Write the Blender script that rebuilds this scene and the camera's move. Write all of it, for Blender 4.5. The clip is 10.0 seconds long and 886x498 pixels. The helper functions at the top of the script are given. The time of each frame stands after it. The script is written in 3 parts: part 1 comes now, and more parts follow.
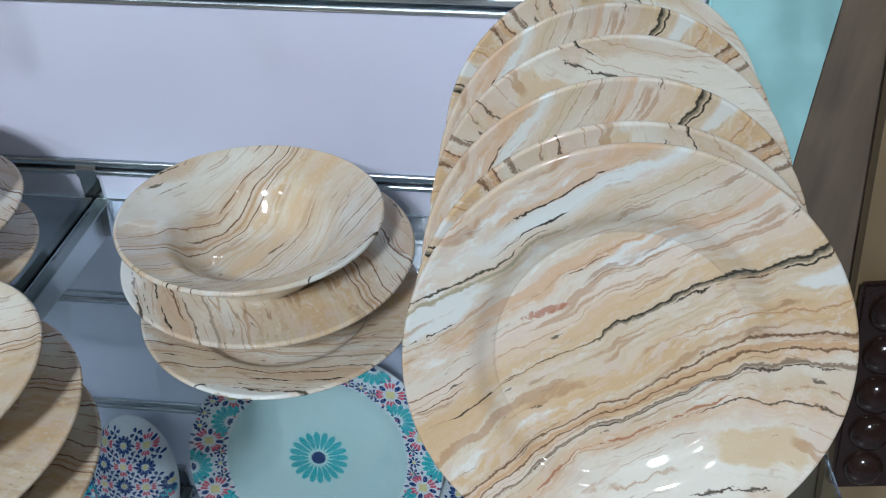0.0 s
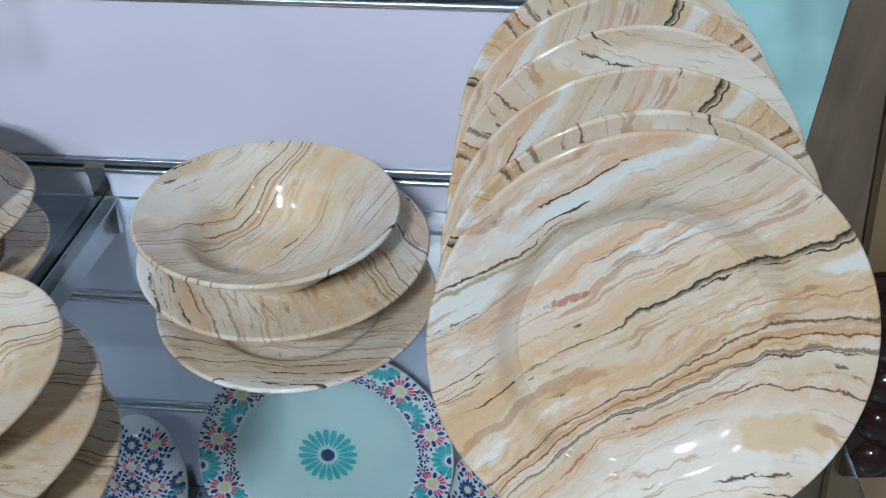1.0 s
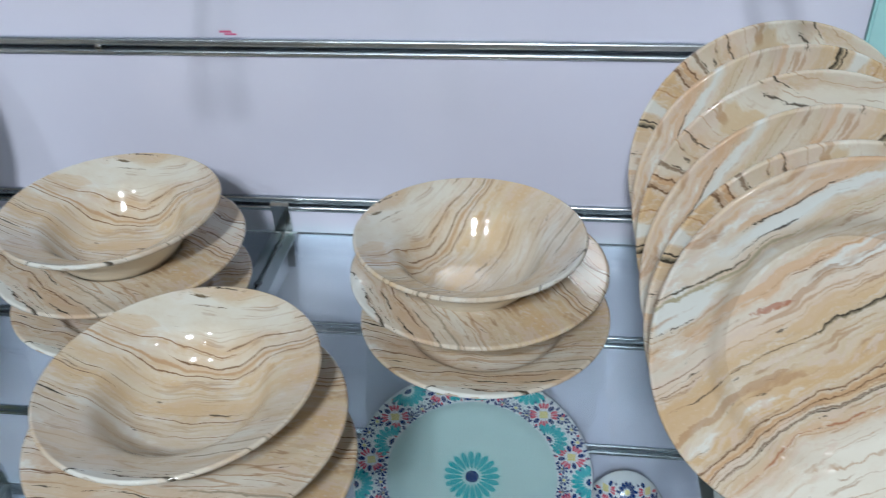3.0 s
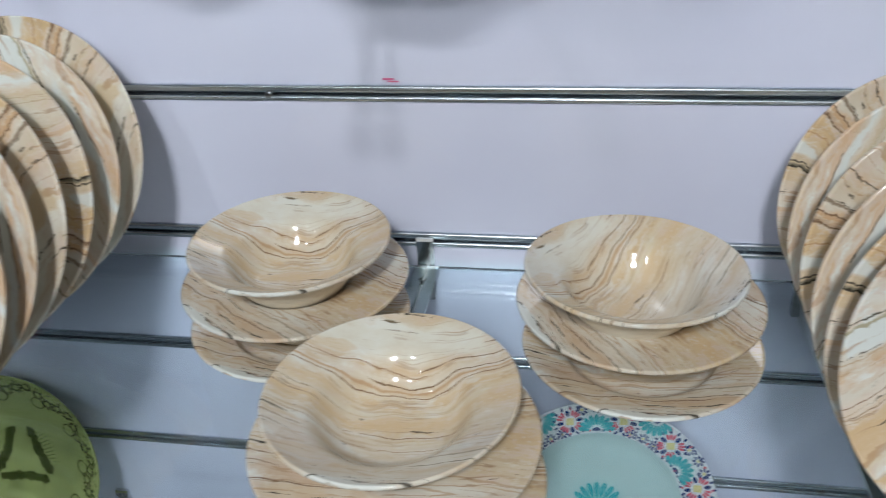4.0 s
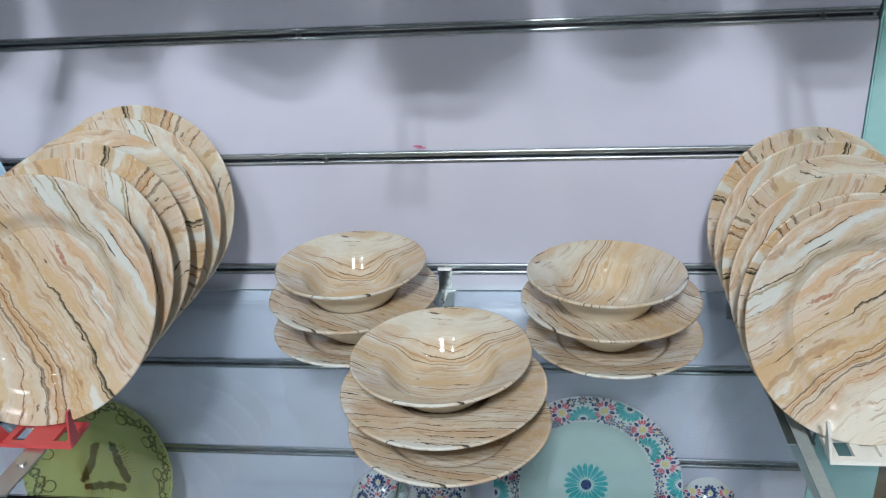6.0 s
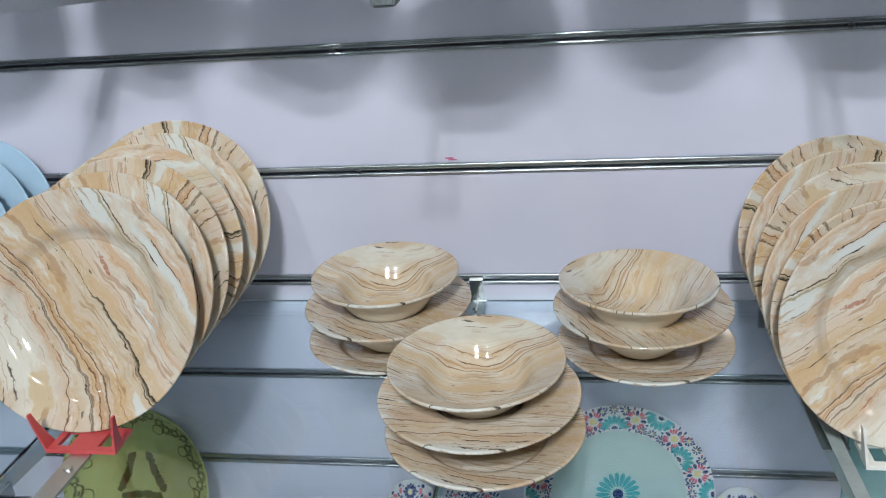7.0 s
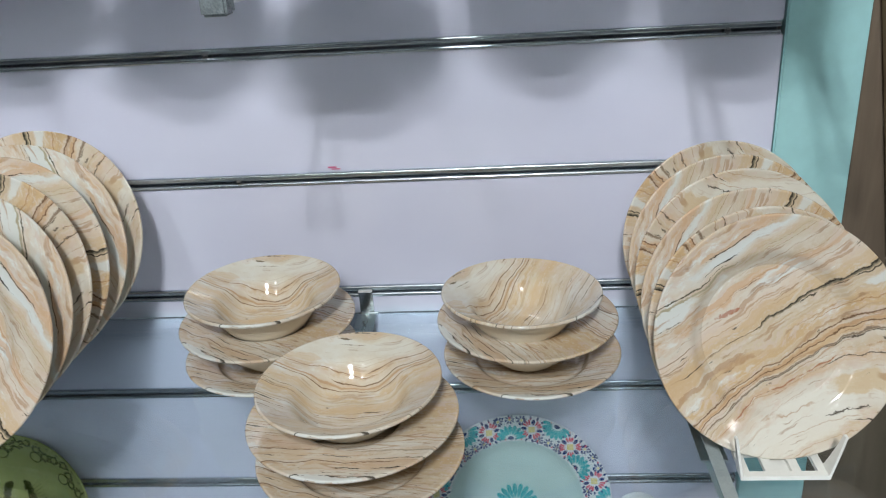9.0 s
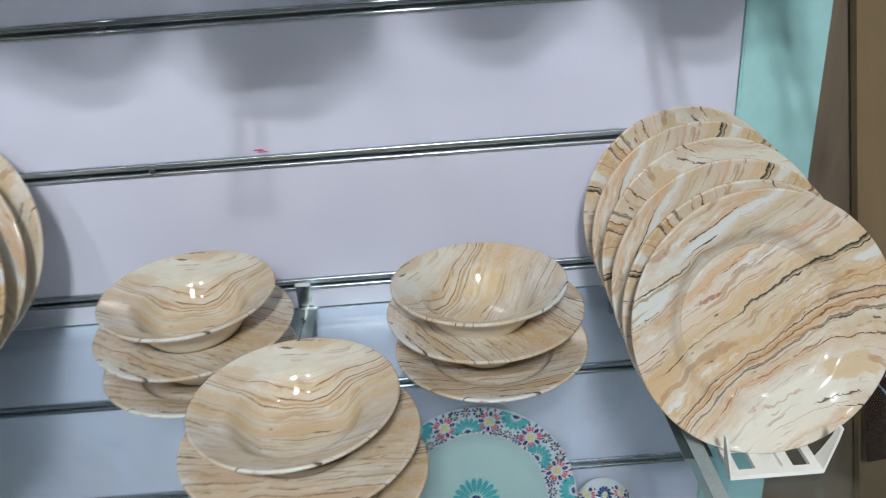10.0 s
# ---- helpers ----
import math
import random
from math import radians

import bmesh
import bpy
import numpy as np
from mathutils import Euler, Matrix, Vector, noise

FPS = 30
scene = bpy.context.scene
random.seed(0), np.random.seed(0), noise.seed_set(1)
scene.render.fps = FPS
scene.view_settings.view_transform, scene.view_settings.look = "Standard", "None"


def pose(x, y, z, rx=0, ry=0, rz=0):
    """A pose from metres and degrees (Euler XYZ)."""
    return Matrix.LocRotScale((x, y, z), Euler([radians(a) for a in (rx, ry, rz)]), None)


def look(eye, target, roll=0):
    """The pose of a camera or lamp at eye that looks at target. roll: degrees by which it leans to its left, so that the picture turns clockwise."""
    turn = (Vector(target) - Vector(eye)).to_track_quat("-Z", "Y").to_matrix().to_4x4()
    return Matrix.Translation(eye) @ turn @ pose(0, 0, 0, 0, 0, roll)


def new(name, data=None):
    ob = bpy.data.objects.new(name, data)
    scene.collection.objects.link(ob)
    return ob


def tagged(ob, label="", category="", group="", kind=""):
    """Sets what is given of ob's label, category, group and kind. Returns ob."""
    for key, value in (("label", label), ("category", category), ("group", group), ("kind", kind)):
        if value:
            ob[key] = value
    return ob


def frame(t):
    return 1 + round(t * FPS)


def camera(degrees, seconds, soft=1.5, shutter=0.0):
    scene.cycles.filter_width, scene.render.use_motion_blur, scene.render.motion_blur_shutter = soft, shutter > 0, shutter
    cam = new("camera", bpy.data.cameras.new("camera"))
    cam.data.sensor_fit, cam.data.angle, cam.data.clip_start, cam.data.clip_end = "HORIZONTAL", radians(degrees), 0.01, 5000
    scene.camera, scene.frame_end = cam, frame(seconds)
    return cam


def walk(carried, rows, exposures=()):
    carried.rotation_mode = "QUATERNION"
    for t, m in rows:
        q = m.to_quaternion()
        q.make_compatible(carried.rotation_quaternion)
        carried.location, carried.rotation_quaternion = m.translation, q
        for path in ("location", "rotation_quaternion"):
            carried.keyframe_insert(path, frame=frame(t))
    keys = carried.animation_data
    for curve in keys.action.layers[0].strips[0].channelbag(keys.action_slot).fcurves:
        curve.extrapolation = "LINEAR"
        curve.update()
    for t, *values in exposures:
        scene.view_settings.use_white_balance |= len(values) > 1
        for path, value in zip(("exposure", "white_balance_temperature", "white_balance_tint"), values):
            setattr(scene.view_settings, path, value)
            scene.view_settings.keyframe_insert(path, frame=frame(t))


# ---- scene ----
cam = camera(56.5, 10.0, soft=1.05, shutter=0.5)
PATH = [
    (0, (0.393, -0.655, 1.628), (0.249, 0.925, 0.41), 0.1),
    (0.5, (0.391, -0.654, 1.625), (0.262, 0.926, 0.406), 0.2),
    (1, (0.376, -0.662, 1.623), (0.25, 0.923, 0.41), 0.0),
    (1.5, (0.357, -0.687, 1.631), (0.209, 0.909, 0.434), -0.4),
    (2, (0.339, -0.706, 1.636), (0.161, 0.902, 0.461), -1.1),
    (3.3, (0.245, -0.765, 1.658), (-0.026, 0.901, 0.585), -2.9),
    (3.5, (0.231, -0.777, 1.665), (-0.068, 0.897, 0.613), -3.4),
    (4, (0.156, -0.81, 1.667), (-0.163, 0.889, 0.661), -3.2),
    (4.5, (0.107, -0.863, 1.674), (-0.177, 0.859, 0.698), -2.8),
    (5, (0.129, -0.94, 1.691), (-0.124, 0.809, 0.754), -2.6),
    (5.2, (0.141, -0.98, 1.707), (-0.104, 0.779, 0.788), -3.1),
    (6.3, (0.14, -1.113, 1.736), (-0.133, 0.699, 0.936), -3.9),
    (6.5, (0.138, -1.116, 1.738), (-0.153, 0.697, 0.945), -4.1),
    (7, (0.13, -1.116, 1.733), (-0.184, 0.696, 0.948), -4.5),
    (7.5, (0.133, -1.111, 1.736), (-0.17, 0.705, 0.952), -4.5),
    (8, (0.149, -1.099, 1.739), (-0.107, 0.725, 0.96), -4.3),
    (8.5, (0.172, -1.084, 1.736), (-0.023, 0.746, 0.954), -4.0),
    (9, (0.192, -1.07, 1.733), (0.037, 0.755, 0.931), -3.7),
    (9.5, (0.184, -1.044, 1.721), (0.07, 0.768, 0.882), -3.4),
    (10, (0.163, -0.966, 1.721), (0.181, 0.821, 0.824), -4.1),
]
walk(cam, [(t, look(eye, target, roll)) for t, eye, target, roll in PATH], [(0, -0.07, 5950, 9.0), (2.0, -0.09, 6050, 9.0), (3.5, -0.11, 6350, 9.0), (6.5, -0.12, 6550, 9.5), (10, -0.10, 6600, 9.5)])

# ---- light of the shop: a cluster of ceiling spots before the display, and rows of panels further off ----
world = bpy.data.worlds.new("shop_world")
scene.world = world
world.use_nodes = True
world.node_tree.nodes["Background"].inputs[0].default_value = (0.80, 0.88, 1.0, 1)
world.node_tree.nodes["Background"].inputs[1].default_value = 0.075
CEIL = 2.95
SPOTS = [(0.09, -2.08), (0.215, -2.08), (0.09, -2.36), (0.215, -2.36)]
SIDE = (-0.75, -2.1)
PANELS = [(-1.7, -1.0), (1.15, -1.3), (2.1, -1.0), (-1.7, -2.9), (-0.6, -3.4), (0.9, -3.5), (2.2, -2.9)]


def area_lamp(name, x, y, z, size, watts, colour, shape="DISK"):
    lamp = bpy.data.lights.new(name, "AREA")
    lamp.shape, lamp.size, lamp.energy, lamp.color = shape, size, watts, colour
    ob = new(name, lamp)
    ob.location = (x, y, z)
    return ob


for x, y in SPOTS:
    area_lamp("ceiling_spot_lamp", x, y, CEIL - 0.034, 0.09, 21.0, (0.93, 0.97, 1.0))
for x, y in PANELS:
    area_lamp("ceiling_panel_lamp", x, y, CEIL - 0.03, 0.14, 1.3, (0.90, 0.95, 1.0))
area_lamp("ceiling_side_lamp", SIDE[0], SIDE[1], CEIL - 0.034, 0.14, 16.0, (0.90, 0.95, 1.0))


# ---- materials ----
def srgb(r, g, b):
    f = lambda c: c / 12.92 if c <= 0.04045 else ((c + 0.055) / 1.055) ** 2.4
    return (f(r / 255), f(g / 255), f(b / 255), 1)


class Nodes:
    """Short hand for building a node material."""

    def __init__(self, name, **inputs):
        self.mat = bpy.data.materials.new(name)
        self.mat.use_nodes = True
        self.tree = self.mat.node_tree
        self.bsdf = self.tree.nodes["Principled BSDF"]
        for key, value in inputs.items():
            self.put(self.bsdf, key.replace("_", " "), value)

    def put(self, node, key, value):
        socket = node.inputs[key]
        if isinstance(value, bpy.types.NodeSocket):
            self.tree.links.new(value, socket)
        else:
            socket.default_value = value

    def add(self, kind, **inputs):
        node = self.tree.nodes.new(kind)
        for key, value in inputs.items():
            self.put(node, key.replace("_", " "), value)
        return node

    def math(self, op, a, b=0.0, c=0.0, clamp=False):
        node = self.tree.nodes.new("ShaderNodeMath")
        node.operation, node.use_clamp = op, clamp
        for i, v in enumerate((a, b, c)):
            self.put(node, i, v)
        return node.outputs[0]

    def noise(self, vector, scale, detail=4.0, rough=0.55, distort=0.0):
        return self.add("ShaderNodeTexNoise", Vector=vector, Scale=scale, Detail=detail, Roughness=rough, Distortion=distort).outputs[0]

    def vec(self, x, y, z=0.0):
        return self.add("ShaderNodeCombineXYZ", X=x, Y=y, Z=z).outputs[0]

    def ramp(self, fac, stops, mode="LINEAR"):
        node = self.tree.nodes.new("ShaderNodeValToRGB")
        node.color_ramp.interpolation = mode
        el = node.color_ramp.elements
        while len(el) < len(stops):
            el.new(0.5)
        for e, (p, c) in zip(el, stops):
            e.position, e.color = p, c
        self.put(node, 0, fac)
        return node.outputs[0]

    def step(self, v, lo, hi):
        node = self.add("ShaderNodeMapRange")
        node.interpolation_type = "SMOOTHSTEP"
        for i, x in ((0, v), (1, lo), (2, hi)):
            self.put(node, i, x)
        return node.outputs[0]

    def mix(self, fac, a, b, mode="MIX"):
        node = self.tree.nodes.new("ShaderNodeMix")
        node.data_type, node.blend_type = "RGBA", mode
        self.put(node, 0, fac), self.put(node, 6, a), self.put(node, 7, b)
        return node.outputs[2]

    def object_coords(self):
        return self.add("ShaderNodeTexCoord").outputs["Object"]

    def colour(self, v):
        self.put(self.bsdf, "Base Color", v)

    def bump(self, height, strength, distance):
        self.put(self.bsdf, "Normal", self.add("ShaderNodeBump", Strength=strength, Distance=distance, Height=height).outputs[0])


def plain(name, rgb, rough=0.4, metal=0.0, vary=0.08, scale=30.0, bump=0.0):
    """A surface with a fine grain and larger, faint stains over its colour."""
    n = Nodes(name, Roughness=rough, Metallic=metal)
    co = n.object_coords()
    fine, wide = n.noise(co, scale * 6, 3), n.noise(co, scale * 0.25, 4)
    f = n.math("ADD", n.math("MULTIPLY", fine, 0.4), n.math("MULTIPLY", wide, 0.6))
    dark = tuple(c * (1 - 2 * vary) for c in rgb[:3]) + (1,)
    light = tuple(min(1, c * (1 + vary)) for c in rgb[:3]) + (1,)
    n.colour(n.ramp(f, [(0.3, dark), (0.7, light)]))
    n.put(n.bsdf, "Roughness", n.math("ADD", rough - 0.04, n.math("MULTIPLY", wide, 0.10)))
    if bump:
        n.bump(fine, bump, 0.001)
    return n.mat


def onyx(name, radius, design):
    """The banded onyx print of the melamine ware: bent layers of cream, tan and white under a few dark, broken veins.
    Places are given in radii: w across the layers, u along them."""
    n = Nodes(name, Roughness=0.12)
    n.put(n.bsdf, "Specular IOR Level", 0.55)
    m = n.add("ShaderNodeMapping", Vector=n.object_coords(), Scale=(1 / radius, 1 / radius, 0.0)).outputs[0]
    sep = n.add("ShaderNodeSeparateXYZ", Vector=m)
    u, v = sep.outputs[0], sep.outputs[1]
    A = lambda a, b: n.math("ADD", a, b)
    M = lambda a, b: n.math("MULTIPLY", a, b)
    S = lambda a, b: n.math("SUBTRACT", a, b)
    w0 = S(S(v, design["offset"]), M(u, design["slope"]))
    bow = M(M(M(u, u), n.math("MINIMUM", w0, 0.0)), -design["bow"])
    wave = A(M(S(n.noise(m, 1.5, 2), 0.5), 0.20), M(S(n.noise(m, 4.2, 2), 0.5), design["jag"] * 1.6))
    w = A(A(w0, bow), wave)
    jag = M(S(n.noise(m, 11.0, 7, 0.72), 0.5), design["jag"])
    wj = A(w, jag)
    # the layers, each swelling and thinning along its way
    swell = M(S(n.noise(n.vec(M(u, 1.3), M(w, 2.6), 4.0), 1.6, 5 if design["soft"] == 1.0 else 2, 0.6), 0.5), 0.30 * design["soft"])
    base = n.ramp(M(A(A(wj, swell), 1.3), 1 / 2.6), [((p + 1.3) / 2.6, c) for p, c in design["layers"]])
    # fine laminations in some zones only
    zone = n.step(n.noise(n.vec(M(u, 0.9), M(w, 1.6), 12.0), 1.5, 3), 0.40, 0.60)
    lam = n.noise(n.vec(M(u, 0.5), M(wj, 15.0), 2.0), 1.5, 5, 0.6)
    base = n.mix(M(M(n.step(lam, 0.53, 0.64), zone), 0.42 * design["soft"]), base, srgb(180, 150, 118))
    base = n.mix(M(n.step(lam, 0.46, 0.34), 0.45 * design["soft"]), base, srgb(214, 207, 192))
    # broken clouds of cream, white and rose
    cloud = n.noise(n.vec(M(u, 1.0), M(wj, 2.0), 31.0), 2.6, 8, 0.66)
    base = n.mix(M(n.step(cloud, 0.53, 0.60), 0.60), base, srgb(214, 205, 190))
    base = n.mix(M(n.step(cloud, 0.60, 0.66), 0.75 * design["soft"]), base, srgb(220, 223, 218))
    base = n.mix(M(n.step(cloud, 0.45, 0.36), 0.30), base, srgb(199, 168, 134))
    rose = n.noise(n.vec(M(u, 1.4), M(wj, 2.2), 57.0), 5.5, 6, 0.68)
    base = n.mix(M(n.step(rose, 0.53, 0.60), 0.62 * design["soft"]), base, srgb(207, 189, 174))
    base = n.mix(M(n.step(rose, 0.45, 0.38), 0.50 * design["soft"]), base, srgb(214, 207, 194))
    # patches of one tone: middle, reach along and across, tone, cover
    ragged = M(S(n.noise(n.vec(u, M(wj, 2.0), 7.0), 5.0, 6, 0.65), 0.5), 2.6)
    for pu, pv, along, across, tone, cover in design["patches"]:
        pw = pv - design["offset"] - design["slope"] * pu
        pw -= design["bow"] * pu * pu * min(pw, 0.0)
        e = A(n.math("POWER", M(S(u, pu), 1 / along), 2.0), n.math("POWER", M(S(wj, pw), 1 / across), 2.0))
        base = n.mix(M(n.step(A(e, ragged), 1.15, 0.55), cover), base, tone)
    # soft milky fields
    milk = n.step(n.noise(n.vec(M(u, 0.8), M(w, 1.5), 21.0), 1.7, 4, 0.55), 0.42, 0.62)
    base = n.mix(M(milk, design["calm"]), base, n.ramp(cloud, [(0.38, srgb(199, 184, 162)), (0.5, srgb(208, 199, 182)), (0.62, srgb(213, 211, 202))]))
    # hairlines that follow the layers
    for scale, half, tone, seed, some in design["hairs"]:
        ridge = n.math("ABSOLUTE", S(n.noise(n.vec(M(u, 0.40), M(wj, scale), seed), 1.0, 2, 0.5), 0.5))
        mask = n.step(n.noise(n.vec(M(u, 1.4), M(w, 2.0), seed), 1.6, 4, 0.6), some, some + 0.07)
        base = n.mix(M(M(n.step(ridge, half, half * 0.3), mask), 0.6 * design["soft"]), base, tone)
    grain = n.noise(m, 38.0, 4, 0.7)
    base = n.mix(M(n.step(grain, 0.56, 0.74), 0.22), base, srgb(232, 226, 214))
    base = n.mix(M(n.step(grain, 0.42, 0.28), 0.16), base, srgb(184, 148, 118))
    # veins: place, half width, tone, from and to along the layer, how unbroken
    lengths = [n.noise(n.vec(u, M(w, 3.0), 5.0 * k), 4.0, 4, 0.65) for k in range(3)]
    rough_edge = S(n.noise(m, 21.0, 4, 0.7), 0.5)
    for k, (at, half, tone, u0, u1, whole) in enumerate(design["veins"]):
        d = n.math("ABSOLUTE", n.math("MULTIPLY_ADD", rough_edge, half * 2.0 + 0.012 * design["soft"], S(wj, at)))
        ends = n.step(n.math("ABSOLUTE", S(u, (u0 + u1) / 2)), (u1 - u0) / 2 + 0.05, (u1 - u0) / 2 - 0.07)
        seen = M(n.step(lengths[k % 3], 0.46 - whole, 0.62 - whole), ends)
        base = n.mix(n.step(d, M(seen, half * 1.15), M(seen, half * 0.25)), base, tone)
    flecks = n.noise(n.vec(M(u, 5.0), M(wj, 19.0), 8.0), 1.5, 4, 0.6)
    where = n.noise(n.vec(u, v, 3.0), 2.1, 2)
    base = n.mix(M(n.step(flecks, 0.64, 0.69), M(n.step(where, 0.53, 0.58), 0.8)), base, srgb(70, 62, 52))
    # the rust-red fleck
    for pu, pv in design["rust"]:
        x, y = S(u, pu), S(v, pv)
        e = A(n.math("POWER", M(S(x, M(y, 1.2)), 13.5), 2.0), n.math("POWER", M(S(y, M(x, 0.3)), 34.0), 2.0))
        base = n.mix(M(n.step(A(e, M(S(grain, 0.5), 3.0)), 0.8, 0.3), 0.75), base, srgb(168, 108, 84))
    n.colour(n.add("ShaderNodeHueSaturation", Saturation=design["chroma"], Value=design["value"], Color=base).outputs[0])
    n.put(n.bsdf, "Roughness", A(0.035, M(n.noise(m, 3.0, 3), 0.06)))
    return n.mat


INK, OLIVE, BARK = srgb(62, 57, 49), srgb(124, 116, 98), srgb(118, 92, 70)
ICE, IVORY, SAND, OCHRE, APRICOT = srgb(214, 218, 214), srgb(209, 201, 186), srgb(200, 182, 156), srgb(202, 173, 134), srgb(204, 171, 139)
PLATE_PRINT = dict(
    slope=0.62, offset=0.13, bow=0.30, jag=0.060, soft=1.0, calm=0.0, chroma=1.0, value=1.0,
    layers=[(-1.20, IVORY), (-1.06, SAND), (-0.95, IVORY), (-0.82, srgb(219, 215, 203)), (-0.66, IVORY), (-0.59, srgb(203, 176, 148)), (-0.52, SAND), (-0.45, srgb(208, 198, 180)), (-0.40, srgb(206, 176, 144)), (-0.34, SAND),
            (-0.29, OCHRE), (-0.21, OCHRE), (-0.15, srgb(209, 194, 168)), (-0.06, SAND), (0.05, srgb(203, 178, 143)), (0.13, srgb(210, 190, 166)), (0.22, srgb(214, 199, 182)), (0.31, IVORY), (0.37, APRICOT), (0.43, SAND),
            (0.52, IVORY), (0.62, srgb(200, 188, 162)), (0.68, srgb(208, 190, 166)), (0.77, ICE), (0.84, SAND), (0.91, APRICOT), (0.99, srgb(210, 190, 164)), (1.10, SAND)],
    patches=[(-0.80, 0.22, 0.20, 0.10, ICE, 0.9), (0.06, 0.50, 0.20, 0.06, ICE, 0.8), (-0.30, 0.72, 0.34, 0.05, ICE, 0.9), (0.84, 0.50, 0.16, 0.05, ICE, 0.8), (0.18, -0.72, 0.52, 0.20, srgb(219, 216, 204), 0.75),
             (0.66, -0.36, 0.22, 0.09, srgb(203, 180, 144), 0.8), (-0.76, -0.40, 0.20, 0.10, srgb(203, 172, 132), 0.8), (-0.30, -0.26, 0.36, 0.055, OCHRE, 0.7), (0.30, -0.10, 0.40, 0.055, OCHRE, 0.7), (-0.42, 0.30, 0.34, 0.035, APRICOT, 0.8),
             (-0.22, 0.84, 0.40, 0.035, APRICOT, 0.8), (0.36, 0.70, 0.36, 0.03, APRICOT, 0.7), (-0.05, 0.20, 0.30, 0.05, srgb(203, 174, 136), 0.6)],
    hairs=[(5.0, 0.016, srgb(170, 132, 96), 2.0, 0.47), (8.0, 0.013, srgb(150, 116, 86), 6.0, 0.53), (6.0, 0.009, srgb(98, 84, 66), 11.0, 0.60)],
    veins=[(0.0, 0.017, OLIVE, -0.12, 1.1, 0.20), (0.007, 0.008, INK, -0.10, 1.1, 0.16), (-0.026, 0.007, INK, 0.22, 1.1, 0.12), (0.0, 0.006, srgb(104, 90, 70), -0.50, -0.05, 0.10), (-0.012, 0.009, INK, -0.76, -0.48, 0.06),
           (-0.350, 0.007, BARK, -0.9, 1.1, 0.25), (-0.385, 0.015, srgb(194, 160, 124), -0.8, 1.0, 0.25), (-0.405, 0.006, srgb(120, 92, 68), -0.9, 1.1, 0.16), (-0.462, 0.009, srgb(138, 120, 102), -0.6, 1.1, 0.22), (-0.474, 0.005, srgb(84, 74, 62), -0.5, 0.9, 0.10),
           (-0.575, 0.011, srgb(168, 122, 94), -0.45, 0.5, 0.06), (-0.60, 0.006, srgb(104, 92, 78), 0.40, 1.1, 0.15), (-0.965, 0.013, srgb(92, 86, 76), 0.40, 0.68, 0.10), (-1.05, 0.014, INK, 0.55, 1.0, 0.02), (-1.12, 0.014, INK, 0.55, 1.0, 0.02),
           (0.655, 0.016, srgb(168, 160, 134), -1.0, -0.3, 0.15), (0.69, 0.009, srgb(84, 80, 66), -1.0, -0.40, 0.10), (0.735, 0.011, INK, -0.58, -0.30, 0.02), (0.825, 0.008, INK, -0.55, -0.05, 0.05), (0.50, 0.010, srgb(74, 60, 50), -1.0, -0.76, 0.02),
           (0.375, 0.008, srgb(104, 70, 46), -0.26, -0.08, 0.02), (0.19, 0.005, srgb(130, 98, 74), -1.0, -0.66, 0.15), (0.12, 0.005, srgb(120, 92, 70), -1.0, -0.70, 0.12), (-0.72, 0.006, srgb(110, 82, 60), -1.0, -0.45, 0.12), (-0.24, 0.004, srgb(176, 138, 98), 0.3, 1.1, 0.2)],
    rust=[(-0.35, 0.18)])
